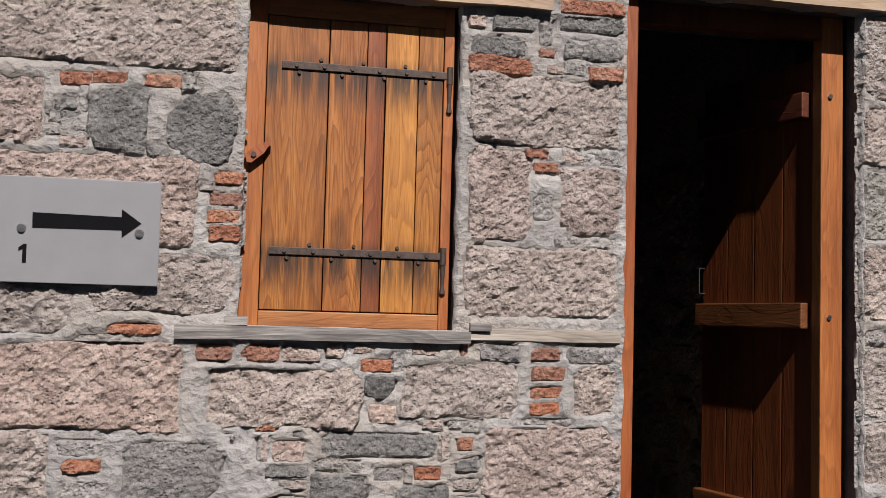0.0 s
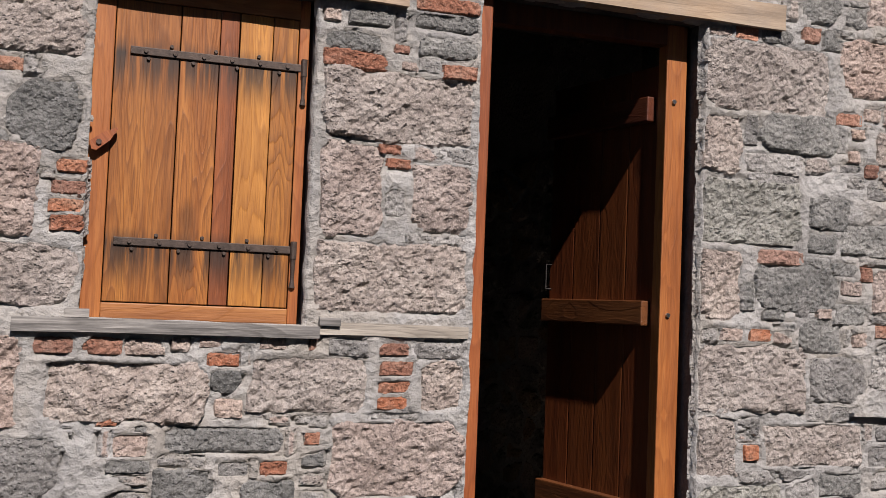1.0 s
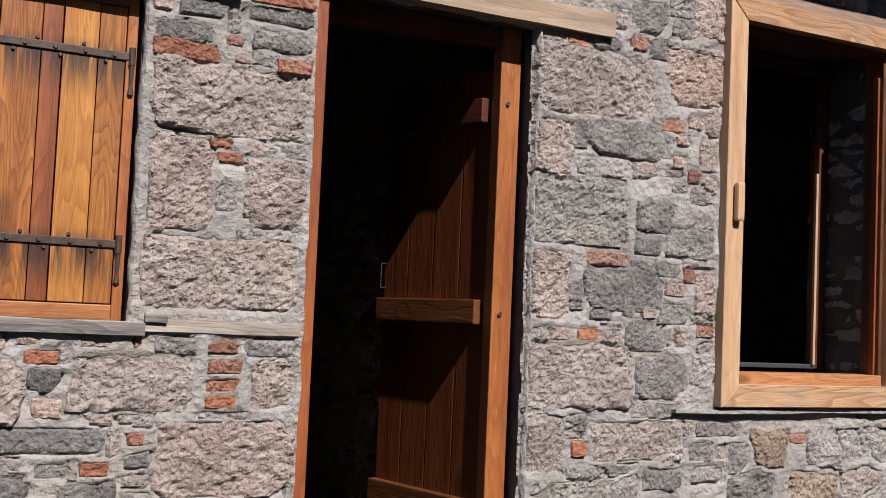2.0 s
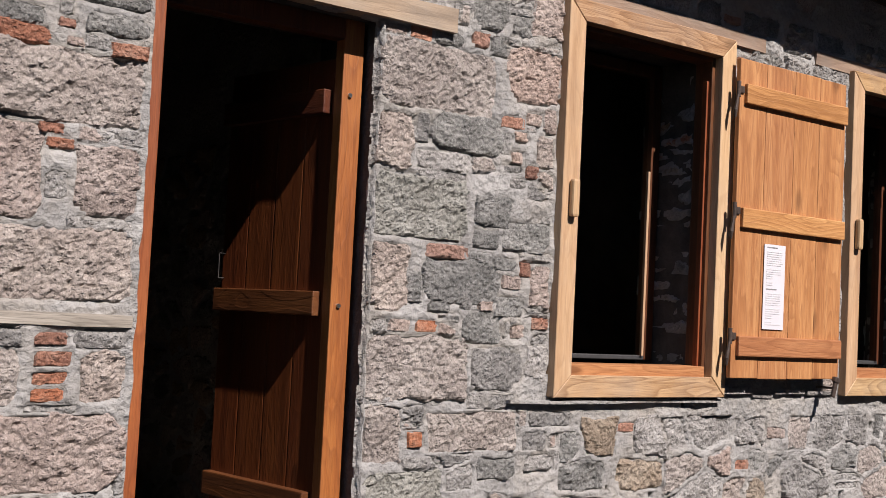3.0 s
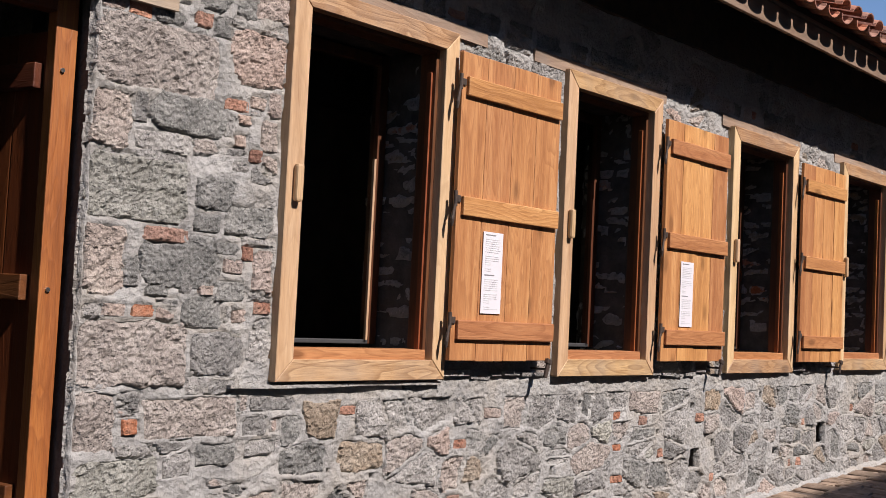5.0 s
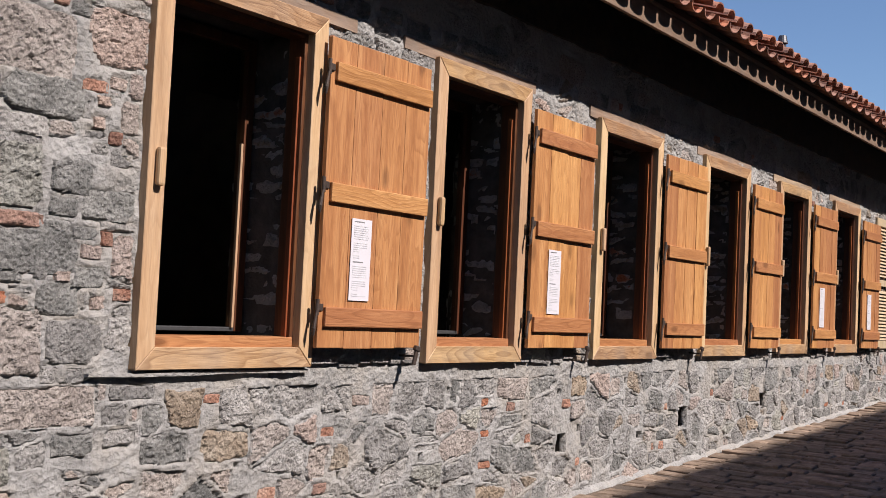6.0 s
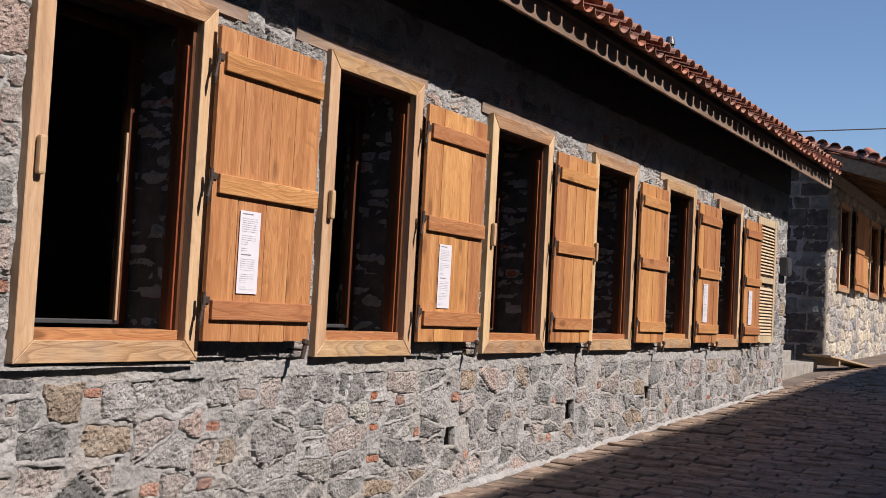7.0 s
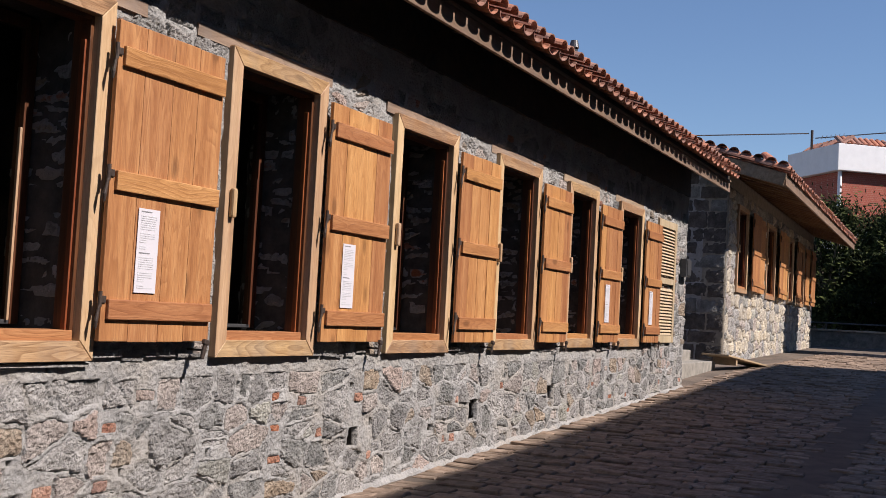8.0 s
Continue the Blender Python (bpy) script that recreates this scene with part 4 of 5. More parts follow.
make_tree(43.0, 1.5, 5.5, 1.5, 1, "bushy green tree behind the low wall")
make_tree(44.0, -1.7, 6.2, 2.0, 2, "dense dark green tree behind the low wall")
make_tree(45.5, 3.6, 5.0, 1.6, 3, "small shaded tree behind the low wall")
make_tree(46.0, -0.2, 5.2, 2.0, 5, "broad shaded tree behind the low wall")
make_tree(45.0, -5.0, 7.8, 2.4, 4, "tall green tree behind the low wall")

bl = thing("apartment_house", pose(66, 3.8, ground_z(66) + 0.2), "white and red brick house with a tiled roof", "house")
T = pose(0, 0, 0, 0, 0, 38)
bpart("brick_wall", REDBRICK, bl, (0, 14, 0, 5.2, 6.2, 9.4), 0.0, "red brick storey", T @ pose(0, 0, 0, 0, 0, -90))
bpart("base_wall", WHITE, bl, (0.05, 14, 0.05, 5.2, -0.5, 6.18), 0.0, "", T @ pose(0, 0, 0, 0, 0, -90))
bpart("parapet", WHITE, bl, (-0.4, 14.4, -0.4, 5.4, 9.42, 11.0), 0.03, "white rendered parapet", T @ pose(0, 0, 0, 0, 0, -90))
bm = bmesh.new()
rod(bm, (-0.12, 0, 5), (-0.12, 0, 10.2), 0.12)
part("downpipe", bm, WHITE, bl)
bpart("upper_wall", WHITE, bl, (0.9, 13, 0.9, 4.9, 11.0, 11.5), 0.0, "", T @ pose(0, 0, 0, 0, 0, -90))
V, F = [], []
_cv2, _cf2 = barrel(0.9, 0.2, 1)
for k in range(33):
    for q in range(2 if k < 12 else 1):
        m = T @ pose(0, 0, 0, 0, 0, -90) @ (pose(0.3 + k * 0.38, 0.25, 11.02, 36, 0, 0) if q == 0 else pose(0.25, 0.3 + k * 0.38, 11.02, 0, 0, -90) @ pose(0, 0, 0, 36, 0, 0))
        b = len(V)
        V += [tuple(m @ Vector(p)) for p in _cv2]
        F += [tuple(i + b for i in g) for g in _cf2]
tagged(raw("roof_tiles", V, F, [TILE], bl), kind="stuff")
an = thing("aerial", pose(68.5, 5.8, 13.5), "thin television aerial on a mast", "aerial")
bm = bmesh.new()
rod(bm, (0, 0, -1.6), (0, 0, 0.7), 0.08, None, 8)
part("mast", bm, IRON, an)
bm = bmesh.new()
rod(bm, (0, -0.2, 0.2), (0, -5.0, 0.5), 0.035, None, 6)
for k in range(6):
    rod(bm, (-0.3, -0.6 - k * 0.25, 0.1 + k * 0.02), (0.3, -0.6 - k * 0.25, 0.4 + k * 0.02), 0.02, None, 6)
part("boom", bm, ALU, an)
wr = thing("overhead_wire", pose(0, 0, 0), "thin black overhead wire", "wire")
bm = bmesh.new()
rod(bm, (68.5, 6.0, 14.0), (62, 16.5, 12.9), 0.035, None, 6)
part("wire", bm, IRON, wr)


# ---- stones of the long wall ----
# dressed blocks, bricks and slabs that stand out: x0, z0, x1, z1, kind
SIGN_BLOCKS = [(-5.24, 2.46, -4.39, 2.74, "g"), (-5.21, 2.18, -5.02, 2.41, "p"), (-4.98, 2.38, -4.88, 2.42, "b"), (-4.88, 2.39, -4.75, 2.43, "b"), (-4.71, 2.39, -4.60, 2.43, "b"), (-4.89, 2.17, -4.70, 2.38, "d"), (-4.64, 2.16, -4.38, 2.37, "d"), (-4.70, 2.16, -4.63, 2.20, "d"), (-4.99, 2.30, -4.92, 2.33, "d"), (-4.97, 2.27, -4.91, 2.29, "d"), (-4.97, 2.23, -4.89, 2.25, "s"), (-4.98, 2.18, -4.89, 2.21, "p"), (-5.19, 1.86, -4.53, 2.16, "p"), (-4.48, 2.08, -4.38, 2.12, "b"), (-4.49, 2.01, -4.38, 2.05, "b"), (-4.50, 1.95, -4.38, 1.99, "b"), (-4.49, 1.89, -4.38, 1.94, "b"), (-4.85, 1.65, -4.37, 1.84, "g"), (-5.17, 1.58, -4.91, 1.72, "g"), (-4.81, 1.58, -4.63, 1.61, "b")]
LOW_BLOCKS = [(-5.16, 1.27, -4.55, 1.55, "p"), (-4.53, 1.50, -4.40, 1.55, "b"), (-4.37, 1.50, -4.24, 1.55, "b"), (-4.24, 1.50, -4.11, 1.55, "w"), (-4.09, 1.52, -4.03, 1.56, "w"), (-4.00, 1.53, -3.93, 1.56, "w"), (-4.49, 1.29, -3.98, 1.47, "g"), (-3.97, 1.47, -3.87, 1.51, "b"), (-3.96, 1.38, -3.85, 1.46, "d"), (-3.94, 1.30, -3.85, 1.36, "w"), (-3.83, 1.32, -3.42, 1.50, "g"), (-3.80, 1.53, -3.71, 1.57, "w"), (-3.69, 1.53, -3.60, 1.58, "b"), (-4.31, 1.27, -4.25, 1.30, "b"), (-5.15, 1.03, -4.96, 1.26, "g"), (-4.94, 1.19, -4.79, 1.24, "s"), (-4.92, 1.14, -4.80, 1.18, "b"), (-4.74, 1.02, -4.33, 1.23, "s"), (-4.93, 1.03, -4.77, 1.11, "s")]
FOOT_BLOCKS = [(-4.39, 1.23, -4.31, 1.26, "d"), (-4.28, 1.12, -4.14, 1.16, "d"), (-4.26, 1.17, -4.15, 1.24, "p"), (-4.20, 1.25, -4.16, 1.27, "d"), (-4.12, 1.18, -3.70, 1.27, "d"), (-4.13, 1.02, -3.92, 1.13, "d"), (-3.78, 1.11, -3.69, 1.15, "b"), (-3.92, 1.11, -3.82, 1.15, "s"), (-3.84, 1.02, -3.65, 1.09, "d"), (-3.65, 1.21, -3.58, 1.25, "b"), (-3.54, 1.03, -3.07, 1.29, "p"), (-3.38, 1.52, -3.27, 1.56, "b"), (-3.37, 1.45, -3.25, 1.50, "b"), (-3.37, 1.39, -3.25, 1.43, "b"), (-3.38, 1.33, -3.25, 1.37, "b"), (-3.21, 1.33, -3.06, 1.49, "g"), (-3.25, 1.51, -3.07, 1.57, "s"), (-3.56, 1.51, -3.41, 1.57, "s")]
PIER_BLOCKS = [(-3.61, 2.28, -3.06, 2.52, "g"), (-3.64, 1.93, -3.39, 2.26, "p"), (-3.28, 1.96, -3.06, 2.20, "p"), (-3.64, 1.67, -3.06, 1.91, "g"), (-3.38, 2.00, -3.30, 2.11, "s"), (-3.38, 2.18, -3.29, 2.21, "b"), (-3.41, 2.23, -3.33, 2.26, "b"), (-3.65, 2.52, -3.38, 2.58, "b"), (-3.34, 2.53, -3.28, 2.56, "p"), (-3.18, 2.52, -3.09, 2.57, "b"), (-3.37, 2.59, -3.31, 2.62, "b"), (-3.54, 2.68, -3.37, 2.73, "d"), (-3.62, 2.58, -3.42, 2.65, "d"), (-3.31, 2.69, -3.08, 2.75, "d"), (-3.28, 2.59, -3.07, 2.67, "d"), (-3.32, 2.76, -3.07, 2.81, "b"), (-3.64, 2.68, -3.57, 2.72, "w")]
JAMB_BLOCKS = [(-2.11, 2.53, -1.49, 2.80, "g"), (-1.42, 2.64, -1.13, 2.87, "p"), (-1.30, 2.94, -1.14, 3.19, "p"), (-2.11, 2.28, -1.91, 2.51, "g"), (-1.82, 2.38, -1.45, 2.53, "d"), (-2.09, 1.99, -1.63, 2.25, "y"), (-2.11, 1.69, -1.90, 1.96, "g"), (-1.82, 1.74, -1.43, 1.91, "d"), (-2.10, 1.33, -1.58, 1.59, "g"), (-1.55, 1.38, -1.29, 1.55, "s"), (-1.26, 1.43, -1.13, 1.56, "s"), (-2.12, 1.08, -1.90, 1.31, "g"), (-1.77, 1.12, -1.30, 1.28, "g"), (-2.14, 0.89, -1.67, 1.04, "y"), (-1.51, 0.99, -1.29, 1.09, "d"), (-1.25, 2.35, -1.15, 2.50, "g"), (-1.57, 2.08, -1.38, 2.20, "d"), (-1.59, 1.97, -1.44, 2.06, "d"), (-1.42, 1.98, -1.16, 2.10, "d"), (-1.25, 1.74, -1.14, 1.92, "p")]
CHIP_BLOCKS = [(-1.98, 1.61, -1.88, 1.66, "w"), (-1.85, 1.61, -1.75, 1.66, "b"), (-1.24, 1.64, -1.14, 1.69, "b"), (-1.32, 1.87, -1.25, 1.93, "b"), (-1.35, 1.60, -1.28, 1.66, "w"), (-1.86, 1.14, -1.79, 1.20, "b"), (-1.95, 2.81, -1.85, 2.87, "r"), (-1.83, 2.81, -1.68, 2.87, "d"), (-1.63, 2.84, -1.54, 2.90, "r"), (-1.64, 2.92, -1.45, 3.06, "d"), (-1.42, 2.92, -1.30, 3.01, "d"), (-1.46, 2.51, -1.33, 2.56, "r"), (-1.31, 2.54, -1.23, 2.59, "w"), (-1.38, 2.46, -1.31, 2.50, "w"), (-1.39, 2.36, -1.33, 2.41, "w"), (-1.31, 2.30, -1.24, 2.36, "b"), (-1.40, 2.25, -1.31, 2.30, "s")]
GAP_BLOCKS = [(-1.46, 1.89, -1.33, 1.94, "d"), (-1.41, 1.81, -1.31, 1.87, "p"), (-1.45, 1.68, -1.28, 1.78, "d"), (-1.62, 1.58, -1.40, 1.70, "d"), (-1.53, 1.71, -1.46, 1.75, "w"), (-1.79, 1.70, -1.69, 1.74, "d"), (-1.63, 1.71, -1.57, 1.77, "s"), (-1.83, 1.92, -1.60, 1.98, "r"), (-1.90, 2.28, -1.61, 2.37, "s"), (-1.27, 1.10, -1.11, 1.20, "s"), (-1.23, 1.21, -0.96, 1.28, "s"), (-1.25, 1.02, -1.08, 1.09, "s"), (-2.09, 1.32, -1.94, 1.34, "s"), (-1.87, 2.24, -1.64, 2.28, "s")]


def clip(poly, px, pz, nx, nz):
    """The part of a polygon behind the line through (px, pz) with normal (nx, nz)."""
    out = []
    for i, (x, z) in enumerate(poly):
        u, w = poly[i - 1]
        d0, d1 = (u - px) * nx + (w - pz) * nz, (x - px) * nx + (z - pz) * nz
        if d0 * d1 < 0:
            f = d0 / (d0 - d1)
            out.append((u + (x - u) * f, w + (z - w) * f))
        if d1 <= 0:
            out.append((x, z))
    return out


def stone_mesh(poly, y, proud, seed, fine, rough, reach=0.06):
    """A stone from its outline: it rises out of the mortar with a wandering edge and a broken face."""
    P = np.array(poly)
    lo, hi = P.min(0), P.max(0)
    size = float((hi - lo).min())
    fine = min(fine, size / 4)
    o = Vector((seed * 3.7, seed * 1.3, 0))
    tx, tz = math.sin(seed * 5.1) * 0.04, math.cos(seed * 3.3) * 0.04
    cx, cz = P.mean(0)
    nx, nz = [int(n) for n in np.ceil((hi - lo + 0.02) / fine) + 1]
    r2 = random.Random(int(seed * 1000))
    pts, wob = [], []
    w0, w1 = min(0.02, size * 0.11), min(0.007, size * 0.05)
    for a in range(nx):
        for b in range(nz):
            p = Vector((lo[0] - 0.01 + (a + r2.uniform(-0.24, 0.24)) * fine, 0, lo[1] - 0.01 + (b + r2.uniform(-0.24, 0.24)) * fine))
            pts.append(p)
            v = noise.noise_vector(p * 10 + o) * w0 + noise.noise_vector(p * 42 + o) * w1
            wob.append((p.x + v.x, p.z + v.z))
    # how far each point lies inside the outline
    W = np.array(wob)
    dist, inside = np.full(len(W), 9.0), np.zeros(len(W), bool)
    for A, B in zip(P, np.roll(P, 1, 0)):
        e = B - A
        f = np.clip(((W - A) @ e) / max(1e-9, e @ e), 0, 1)
        dist = np.minimum(dist, np.linalg.norm(W - A - f[:, None] * e, axis=1))
        if e[1]:
            inside ^= ((A[1] > W[:, 1]) != (B[1] > W[:, 1])) & (W[:, 0] < e[0] * (W[:, 1] - A[1]) / e[1] + A[0])
    dist = np.where(inside, dist, -dist)
    edge = min(0.02, size * 0.2)
    verts, rim = [], []
    for p, d in zip(pts, dist):
        t = min(1.0, max(0.0, (d + 0.006) / edge))
        t = t * t * (3 - 2 * t)
        yy = y + 0.03 * (1 - t)
        if t > 0:
            bump = noise.noise(p * 6 + o) * 0.8 + noise.noise(p * 19 + o) * 0.6 + abs(noise.noise(p * 31 - o)) * 0.8 + max(0.0, noise.noise(p * 52 + o)) * 0.9
            yy += t * (bump * rough - proud * (0.8 + 0.2 * min(1.0, d / 0.08)) + (p.x - cx) * tx + (p.z - cz) * tz)
        verts.append((p.x, yy, p.z))
        rim.append(min(1.0, max(0.0, 1.0 - d / reach)))
    keep = (dist > -0.008).reshape(nx, nz)
    faces = []
    for a in range(nx - 1):
        for b in range(nz - 1):
            if keep[a:a + 2, b:b + 2].any():
                q = a * nz + b
                faces.append((q, q + nz, q + nz + 1, q + 1))
    used = sorted({k for f in faces for k in f})
    index = {k: n for n, k in enumerate(used)}
    return [verts[k] for k in used], [tuple(index[k] for k in f) for f in faces], [rim[k] for k in used]


def rubble(x0, x1, z0f, z1, sx, sz, taken, joint, rng, jit=0.42, minimum=0.05, level=1.0, uneven=0.45):
    """Outlines of fitted rubble: cells round jittered points, cut back by joints and by what is taken."""
    pts = []
    row, z = 0, min(z0f(x0), z0f(x1)) + sz * 0.3
    while z < z1:
        x = x0 + (row % 2) * sx * 0.5
        while x < x1:
            p = (x + rng.uniform(-jit, jit) * sx, z + rng.uniform(-jit, jit) * sz * level)
            if p[1] > z0f(p[0]) - 0.05 and not any(a - 0.012 < p[0] < c + 0.012 and b - 0.012 < p[1] < d + 0.012 for a, b, c, d in taken):
                pts.append(p)
            x += sx * rng.uniform(0.75 - uneven * 0.4, 1.3 + uneven * 0.4)
        z += sz
        row += 1
    A = np.array(pts)
    W = [rng.uniform(1 - uneven, 1 + uneven) for p in pts]
    out = []
    for i, (px, pz) in enumerate(pts):
        g, h = rng.uniform(-0.3, 0.3) * sx, rng.uniform(-0.3, 0.3) * sz
        poly = [(px - sx * 1.3 + g, pz - sz * 1.2 - h), (px + sx * 1.3 + g, pz - sz * 1.2 + h), (px + sx * 1.3 - g, pz + sz * 1.2 + h), (px - sx * 1.3 - g, pz + sz * 1.2 - h)]
        dx, dz = (A[:, 0] - px), (A[:, 1] - pz) * sx / sz
        for k in np.argsort(dx * dx + dz * dz)[1:18]:
            qx, qz = A[k]
            nx, nz = (qx - px) / sx ** 2, (qz - pz) / sz ** 2
            l = math.hypot(nx, nz)
            nx, nz = nx / l, nz / l
            f = W[i] / (W[i] + W[k])
            poly = clip(poly, px + (qx - px) * f - nx * joint, pz + (qz - pz) * f - nz * joint, nx, nz)
            if len(poly) < 3:
                break
        for q in ((x0, 0, -1, 0), (x1, 0, 1, 0), (0, z1, 0, 1)):
            if len(poly) > 2:
                poly = clip(poly, *q)
        for a, b, c, d in taken:
            if len(poly) < 3:
                break
            if c < px - 2 * sx or a > px + 2 * sx or d < pz - 2 * sz or b > pz + 2 * sz:
                continue
            side = max((a - px, 0), (px - c, 1), (b - pz, 2), (pz - d, 3))[1]
            poly = clip(poly, *((a - joint, 0, 1, 0), (c + joint, 0, -1, 0), (0, b - joint, 0, 1), (0, d + joint, 0, -1))[side])
        if len(poly) < 3:
            continue
        xs, zs = [p[0] for p in poly], [p[1] for p in poly]
        if min(max(xs) - min(xs), max(zs) - min(zs)) > minimum:
            out.append(poly)
    return out


RNG = random.Random(11)
blocks = SIGN_BLOCKS + LOW_BLOCKS + FOOT_BLOCKS + PIER_BLOCKS + JAMB_BLOCKS + CHIP_BLOCKS + GAP_BLOCKS
taken = [(a, b, c, d) for a, b, c, d, k in blocks] + [(a, b, c, d) for a, b, c, d in (SHUT, DOOR)] + WINDOWS + HOLES + [(-4.59, 1.556, -3.06, 1.615), (-3.62, 1.6, -3.05, 1.655), (-4.62, 2.75, -3.33, 2.87), (-3.06, 2.86, -1.74, 2.96)]
taken += [(a - 0.3, d, c + 0.27, d + 0.06) for a, b, c, d in WINDOWS]
# stray bricks and tile chips in the rubble
taken.append((-0.95, 1.265, 9.9, 1.345))
for n in range(150):
    x, z = RNG.uniform(-0.9, 12.3), RNG.uniform(0.4, 3.3)
    w, h = RNG.uniform(0.06, 0.15), RNG.uniform(0.04, 0.07)
    if z > ground_z(x) + 0.08 and not any(a - 0.03 < x + w and x < c + 0.03 and b - 0.03 < z + h and z < d + 0.03 for a, b, c, d in taken):
        taken.append((x, z, x + w, z + h))
        blocks.append((x, z, x + w, z + h, RNG.choice("brrrw")))


def outline(a, b, c, d, big, cut=0.26):
    """A roughly squared outline with knocked-off corners and wandering sides."""
    w, h = c - a, d - b
    j = 0.015 if big else 0.005
    a, b, c, d = a - j, b - j, c + j, d + j
    # keep clear of the reveals of the doorway and the small window
    if -2.2 < a < -2.05:
        a = -2.09
    if -3.7 < a < -3.6:
        a = -3.63
    if -3.1 < c < -2.9:
        c = -3.045
    if -4.5 < c < -4.3:
        c = -4.395 if big else -4.383
    m = min(w, h)
    pts = []
    for (x, z), (ux, uz), (vx, vz) in (((a, b), (0, 1), (1, 0)), ((c, b), (-1, 0), (0, 1)), ((c, d), (0, -1), (-1, 0)), ((a, d), (1, 0), (0, -1))):
        p, q = RNG.uniform(0.03, cut) * m, RNG.uniform(0.03, cut) * m
        e = RNG.uniform(0.0, 0.03) * m
        pts += [(x + ux * p + vx * e, z + uz * p + vz * e), (x + vx * q + ux * e, z + vz * q + uz * e)]
        # a point along the next side
        f, o = RNG.uniform(0.4, 0.6), RNG.uniform(-0.02, 0.045) * m
        pts.append((x + vx * f * w + ux * o, z + vz * f * h + uz * o))
    return pts


stones = []
for a, b, c, d, k in blocks:
    big = min(c - a, d - b) > 0.11
    flush = k in "gpy" and big
    stones.append((outline(a, b, c, d, big, 0.14 if k in "brw" else 0.45 if k in "ds" else 0.26), k, RNG.uniform(0.008, 0.014) if big else RNG.uniform(0.007, 0.012), 0.017 if flush else 0.009, 0.0105 if big else 0.009, 0.016 if big else 0.004))
for p in rubble(WALL_X0, -1.05, ground_z, 3.35, 0.13, 0.06, taken, 0.003, RNG, 0.45, 0.022):
    if RNG.random() < 0.8:
        stones.append((p, RNG.choice("ssdgssgssp"), RNG.uniform(0.002, 0.01), 0.008, 0.013, 0.03))
for p in rubble(-1.05, WALL_X1, ground_z, 3.35, 0.245, 0.15, taken, 0.005, RNG, 0.45, 0.03, 0.6, 0.62):
    # most stand free of the pointing, some are half buried in it
    sunk = RNG.random() < 0.3
    stones.append((p, RNG.choice("sssdsdsgsodygdspgods"), RNG.uniform(0.001, 0.006) if sunk else RNG.uniform(0.008, 0.026), RNG.uniform(0.012, 0.022), 0.013, 0.05 if sunk else 0.022))
for p in rubble(-5, WALL_X1, lambda x: 3.38, WALL_TOP - 0.05, 0.3, 0.16, [], 0.014, RNG, 0.43, 0.05):
    if RNG.random() < 0.55:
        stones.append((p, RNG.choice("ssdg"), RNG.uniform(0.004, 0.012), 0.006, 0.04, 0.05))
pointing("mortar", wall, WALL_X0, WALL_X1, ground_z, WALL_TOP, OPEN + HOLES, 0.02, -0.004, 0.013, under=[q[0] for q in stones])

KINDS = list(STONE)
NAMES = {"b": "brick", "r": "brick", "w": "brick"}
V, F, PK, RM = [], [], [], []
count = 0
for i, (poly, k, proud, rough, fine, reach) in enumerate(stones):
    verts, faces, rim = stone_mesh(poly, 0.0, proud, i * 0.37, fine, rough, reach)
    x = sum(p[0] for p in poly) / len(poly)
    if -5.3 < x < 0.3 and count < 300:
        raw(NAMES.get(k, "stone"), verts, faces, [STONE[k]], wall, rim=rim)
        count += 1
    else:
        b = len(V)
        V += verts
        RM += rim
        F += [tuple(q + b for q in f) for f in faces]
        PK += [KINDS.index(k)] * len(faces)
tagged(raw("rubble_stones", V, F, [STONE[k] for k in KINDS], wall, PK, rim=RM), kind="stuff")

# stones of the far house, front and side
V, F, PK, RM = [], [], [], []
for i, p in enumerate(rubble(0.05, H2L, h2z, 4.6, 0.42, 0.25, W2, 0.011, RNG, 0.24, 0.06)):
    verts, faces, rim = stone_mesh(p, 0.0, RNG.uniform(0.015, 0.04), i * 0.41, 0.06, 0.022, 0.02)
    k = RNG.choice("ccsycgcs")
    if i < 220:
        raw("stone", verts, faces, [STONE[k]], house, rim=rim)
        continue
    b = len(V)
    V += verts
    RM += rim
    F += [tuple(q + b for q in f) for f in faces]
    PK += [KINDS.index(k)] * len(faces)
tagged(raw("rubble", V, F, [STONE[k] for k in KINDS], house, PK, rim=RM), kind="stuff")
i, z = 0, 1.02
while z < 4.7:
    h, x = RNG.uniform(0.24, 0.4), 0.02
    while x < 2.6:
        w = RNG.uniform(0.3, 0.75)
        p = [(x - 0.004, z - 0.004), (x + w + 0.002, z + RNG.uniform(-0.01, 0.012)), (x + w, z + h), (x, z + h - RNG.uniform(-0.01, 0.012))]
        verts, faces, rim = stone_mesh(p, 0, RNG.uniform(0.01, 0.025), i * 0.43, 0.05, 0.014, 0.012)
        # near-black stones put the side wall's shade into its colour
        raw("stone", [(y, x, z) for x, y, z in verts], [f[::-1] for f in faces], [STONE[RNG.choice("kkdkk")]], house, rim=rim)
        x += w
        i += 1
    z += h

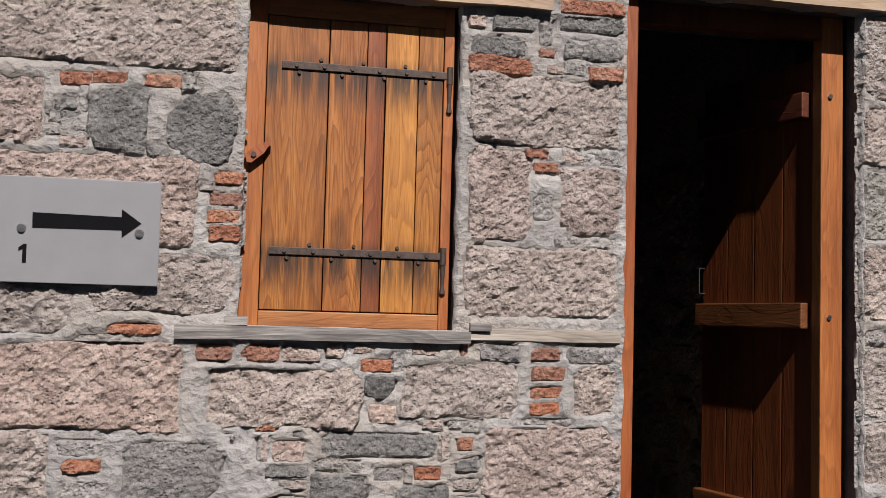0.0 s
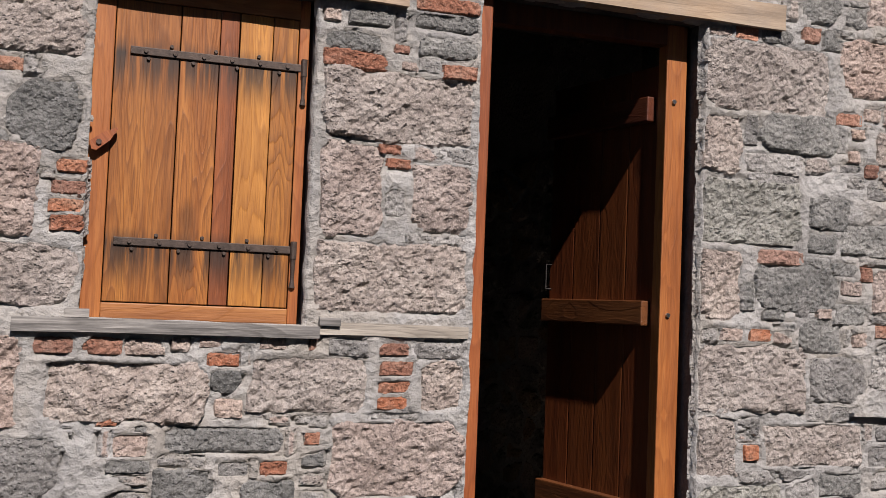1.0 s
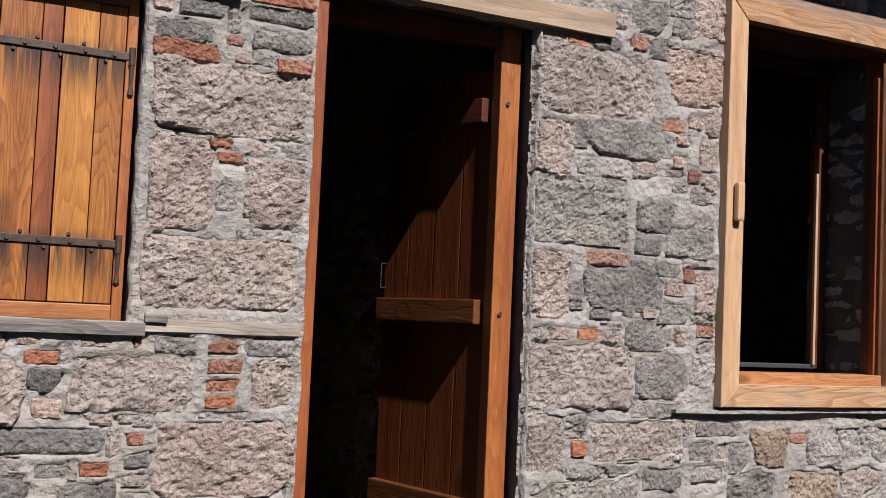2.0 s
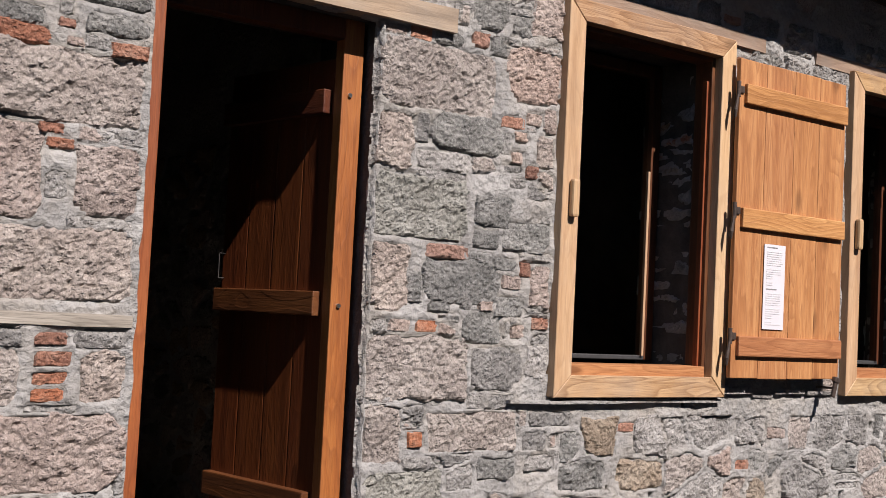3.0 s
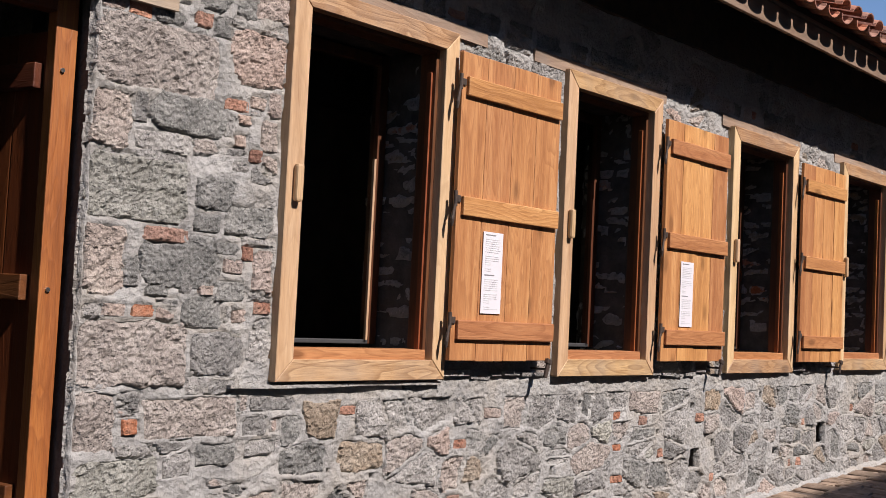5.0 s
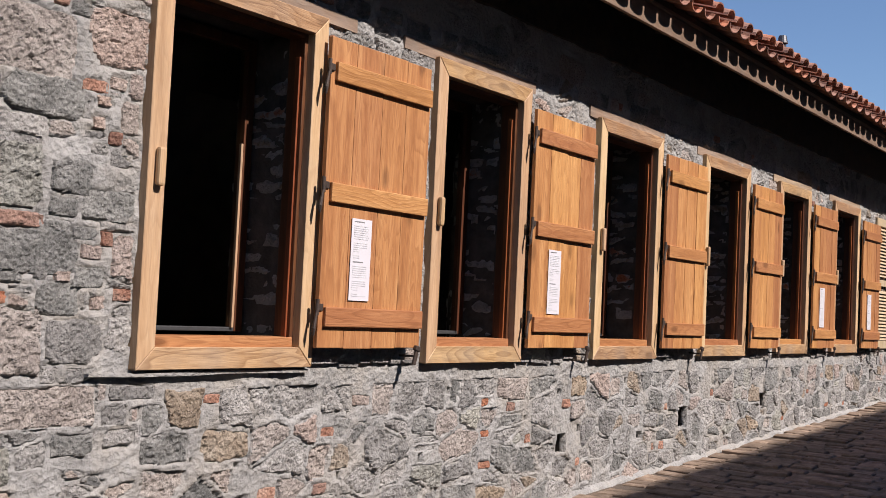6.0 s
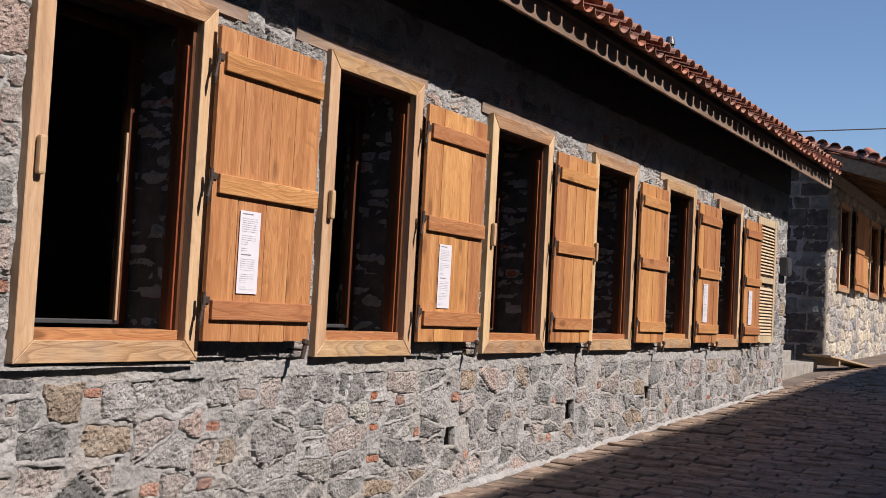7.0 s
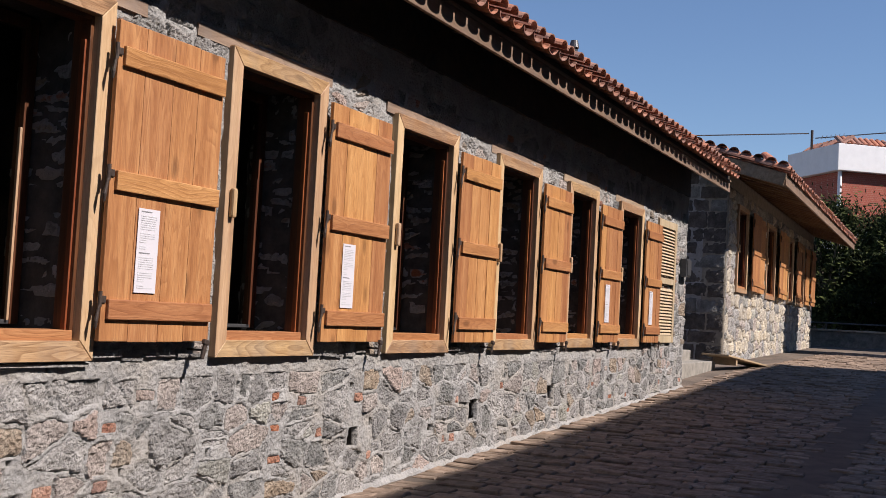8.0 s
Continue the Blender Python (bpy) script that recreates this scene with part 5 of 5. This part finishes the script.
# stones in the reveals of the tall windows, on the side that faces the door
for n, (a, b, c, d) in enumerate(WINDOWS):
    V, F, PK, RM = [], [], [], []
    for i, p in enumerate(rubble(0.13, 0.5, lambda x: b + RIM, d - RIM, 0.2, 0.075, [], 0.001, RNG, 0.4, 0.025, 0.7, 0.6)):
        if RNG.random() < 0.3:
            continue
        verts, faces, rim = stone_mesh(p, 0, RNG.uniform(0.004, 0.02), i * 0.47 + n, 0.03, 0.008)
        q = len(V)
        RM += rim
        V += [(c - RIM + 0.004 + y, x, z) for x, y, z in verts]
        F += [tuple(w + q for w in f)[::-1] for f in faces]
        PK += [KINDS.index(RNG.choice("sbodos"))] * len(faces)
    tagged(raw("reveal_rubble", V, F, [STONE[k] for k in KINDS], wall, PK, rim=RM), kind="stuff")

# rubble on the partition that the doorway shows
V, F, PK, RM = [], [], [], []
for i, p in enumerate(rubble(0.6, 4.5, lambda y: 0.36, 2.6, 0.26, 0.15, [], 0.006, RNG, 0.42, 0.04)):
    verts, faces, rim = stone_mesh(p, 0, RNG.uniform(0.01, 0.03), i * 0.53, 0.03, 0.014, 0.02)
    q = len(V)
    RM += rim
    V += [(-1.752 + y, x, z) for x, y, z in verts]
    F += [tuple(w + q for w in f)[::-1] for f in faces]
    PK += [KINDS.index(RNG.choice("sogdsg"))] * len(faces)
tagged(raw("partition_rubble", V, F, [STONE[k] for k in KINDS], bpy.data.objects["wall_inner_middle"], PK, rim=RM), kind="stuff")

# ---- paving setts ----
V, F = [], []
count = 0
x = -7.0
while x < 31:
    d = RNG.uniform(0.11, 0.18)
    y = -0.03 - RNG.uniform(0, 0.05)
    while y > -5.8:
        w = RNG.uniform(0.15, 0.36)
        y0, y1, x0, x1 = y - w + 0.012, y, x + 0.01, x + d
        y -= w
        if -2.95 < (y0 + y1) / 2 < -2.55 and x < 20:
            continue
        h = RNG.uniform(0.004, 0.03)
        tl, tk = RNG.uniform(-0.012, 0.012), RNG.uniform(-0.01, 0.01)
        e = 0.012
        vv = []
        for zz, ee in ((-0.05, 0.0), (h - 0.008, 0.0), (h, e)):
            for a, c in ((x0 + ee, y0 + ee), (x1 - ee, y0 + ee), (x1 - ee, y1 - ee), (x0 + ee, y1 - ee)):
                vv.append((a + RNG.uniform(-0.006, 0.006), c + RNG.uniform(-0.006, 0.006), ground_z(a) + zz + (tl * (a - x0) / d + tk * (c - y0) / w if zz > 0 else 0)))
        ff = [(8, 9, 10, 11)] + [(r * 4 + i, r * 4 + (i + 1) % 4, r * 4 + 4 + (i + 1) % 4, r * 4 + 4 + i) for r in (0, 1) for i in range(4)]
        if count < 300 and x > 2.4:
            raw("sett", vv, ff, [SETT], ground)
            count += 1
        else:
            b = len(V)
            V += vv
            F += [tuple(q + b for q in f) for f in ff]
    x += d
tagged(raw("paving_setts", V, F, [SETT], ground), kind="stuff")
sv, sf = [], []
for i in range(28):
    for y in (-2.97, -2.53):
        sv.append((-7.0 + i, y + 0.02 * noise.noise(Vector((i * 0.7, y, 0))), ground_z(-7.0 + i) + 0.01))
    if i:
        sf.append((2 * i - 2, 2 * i, 2 * i + 1, 2 * i - 1))
tagged(raw("cement_strip", sv, sf, [STRIP], ground))

# cement fillet where the wall meets the paving
fv, ff = [], []
for i in range(620):
    x = -6.4 + i * 18.9 / 619
    n = noise.noise(Vector((x * 2.3, 0, 0)))
    for y, z in ((0.03, 0.05), (-0.012, 0.04 + 0.025 * n), (-0.03, 0.016 + 0.012 * n), (-0.04 + 0.03 * n + 0.02 * noise.noise(Vector((x * 11, 5, 0))), -0.012)):
        fv.append((x, y, ground_z(x) + z + 0.014 * noise.noise(Vector((x * 9, y * 30, 3))) + 0.006 * noise.noise(Vector((x * 27, y * 40, 8)))))
    if i:
        ff += [((i - 1) * 4 + k, (i - 1) * 4 + k + 1, i * 4 + k + 1, i * 4 + k) for k in range(3)]
raw("cement_fillet", fv, ff, [MORTAR], wall, smooth=True)
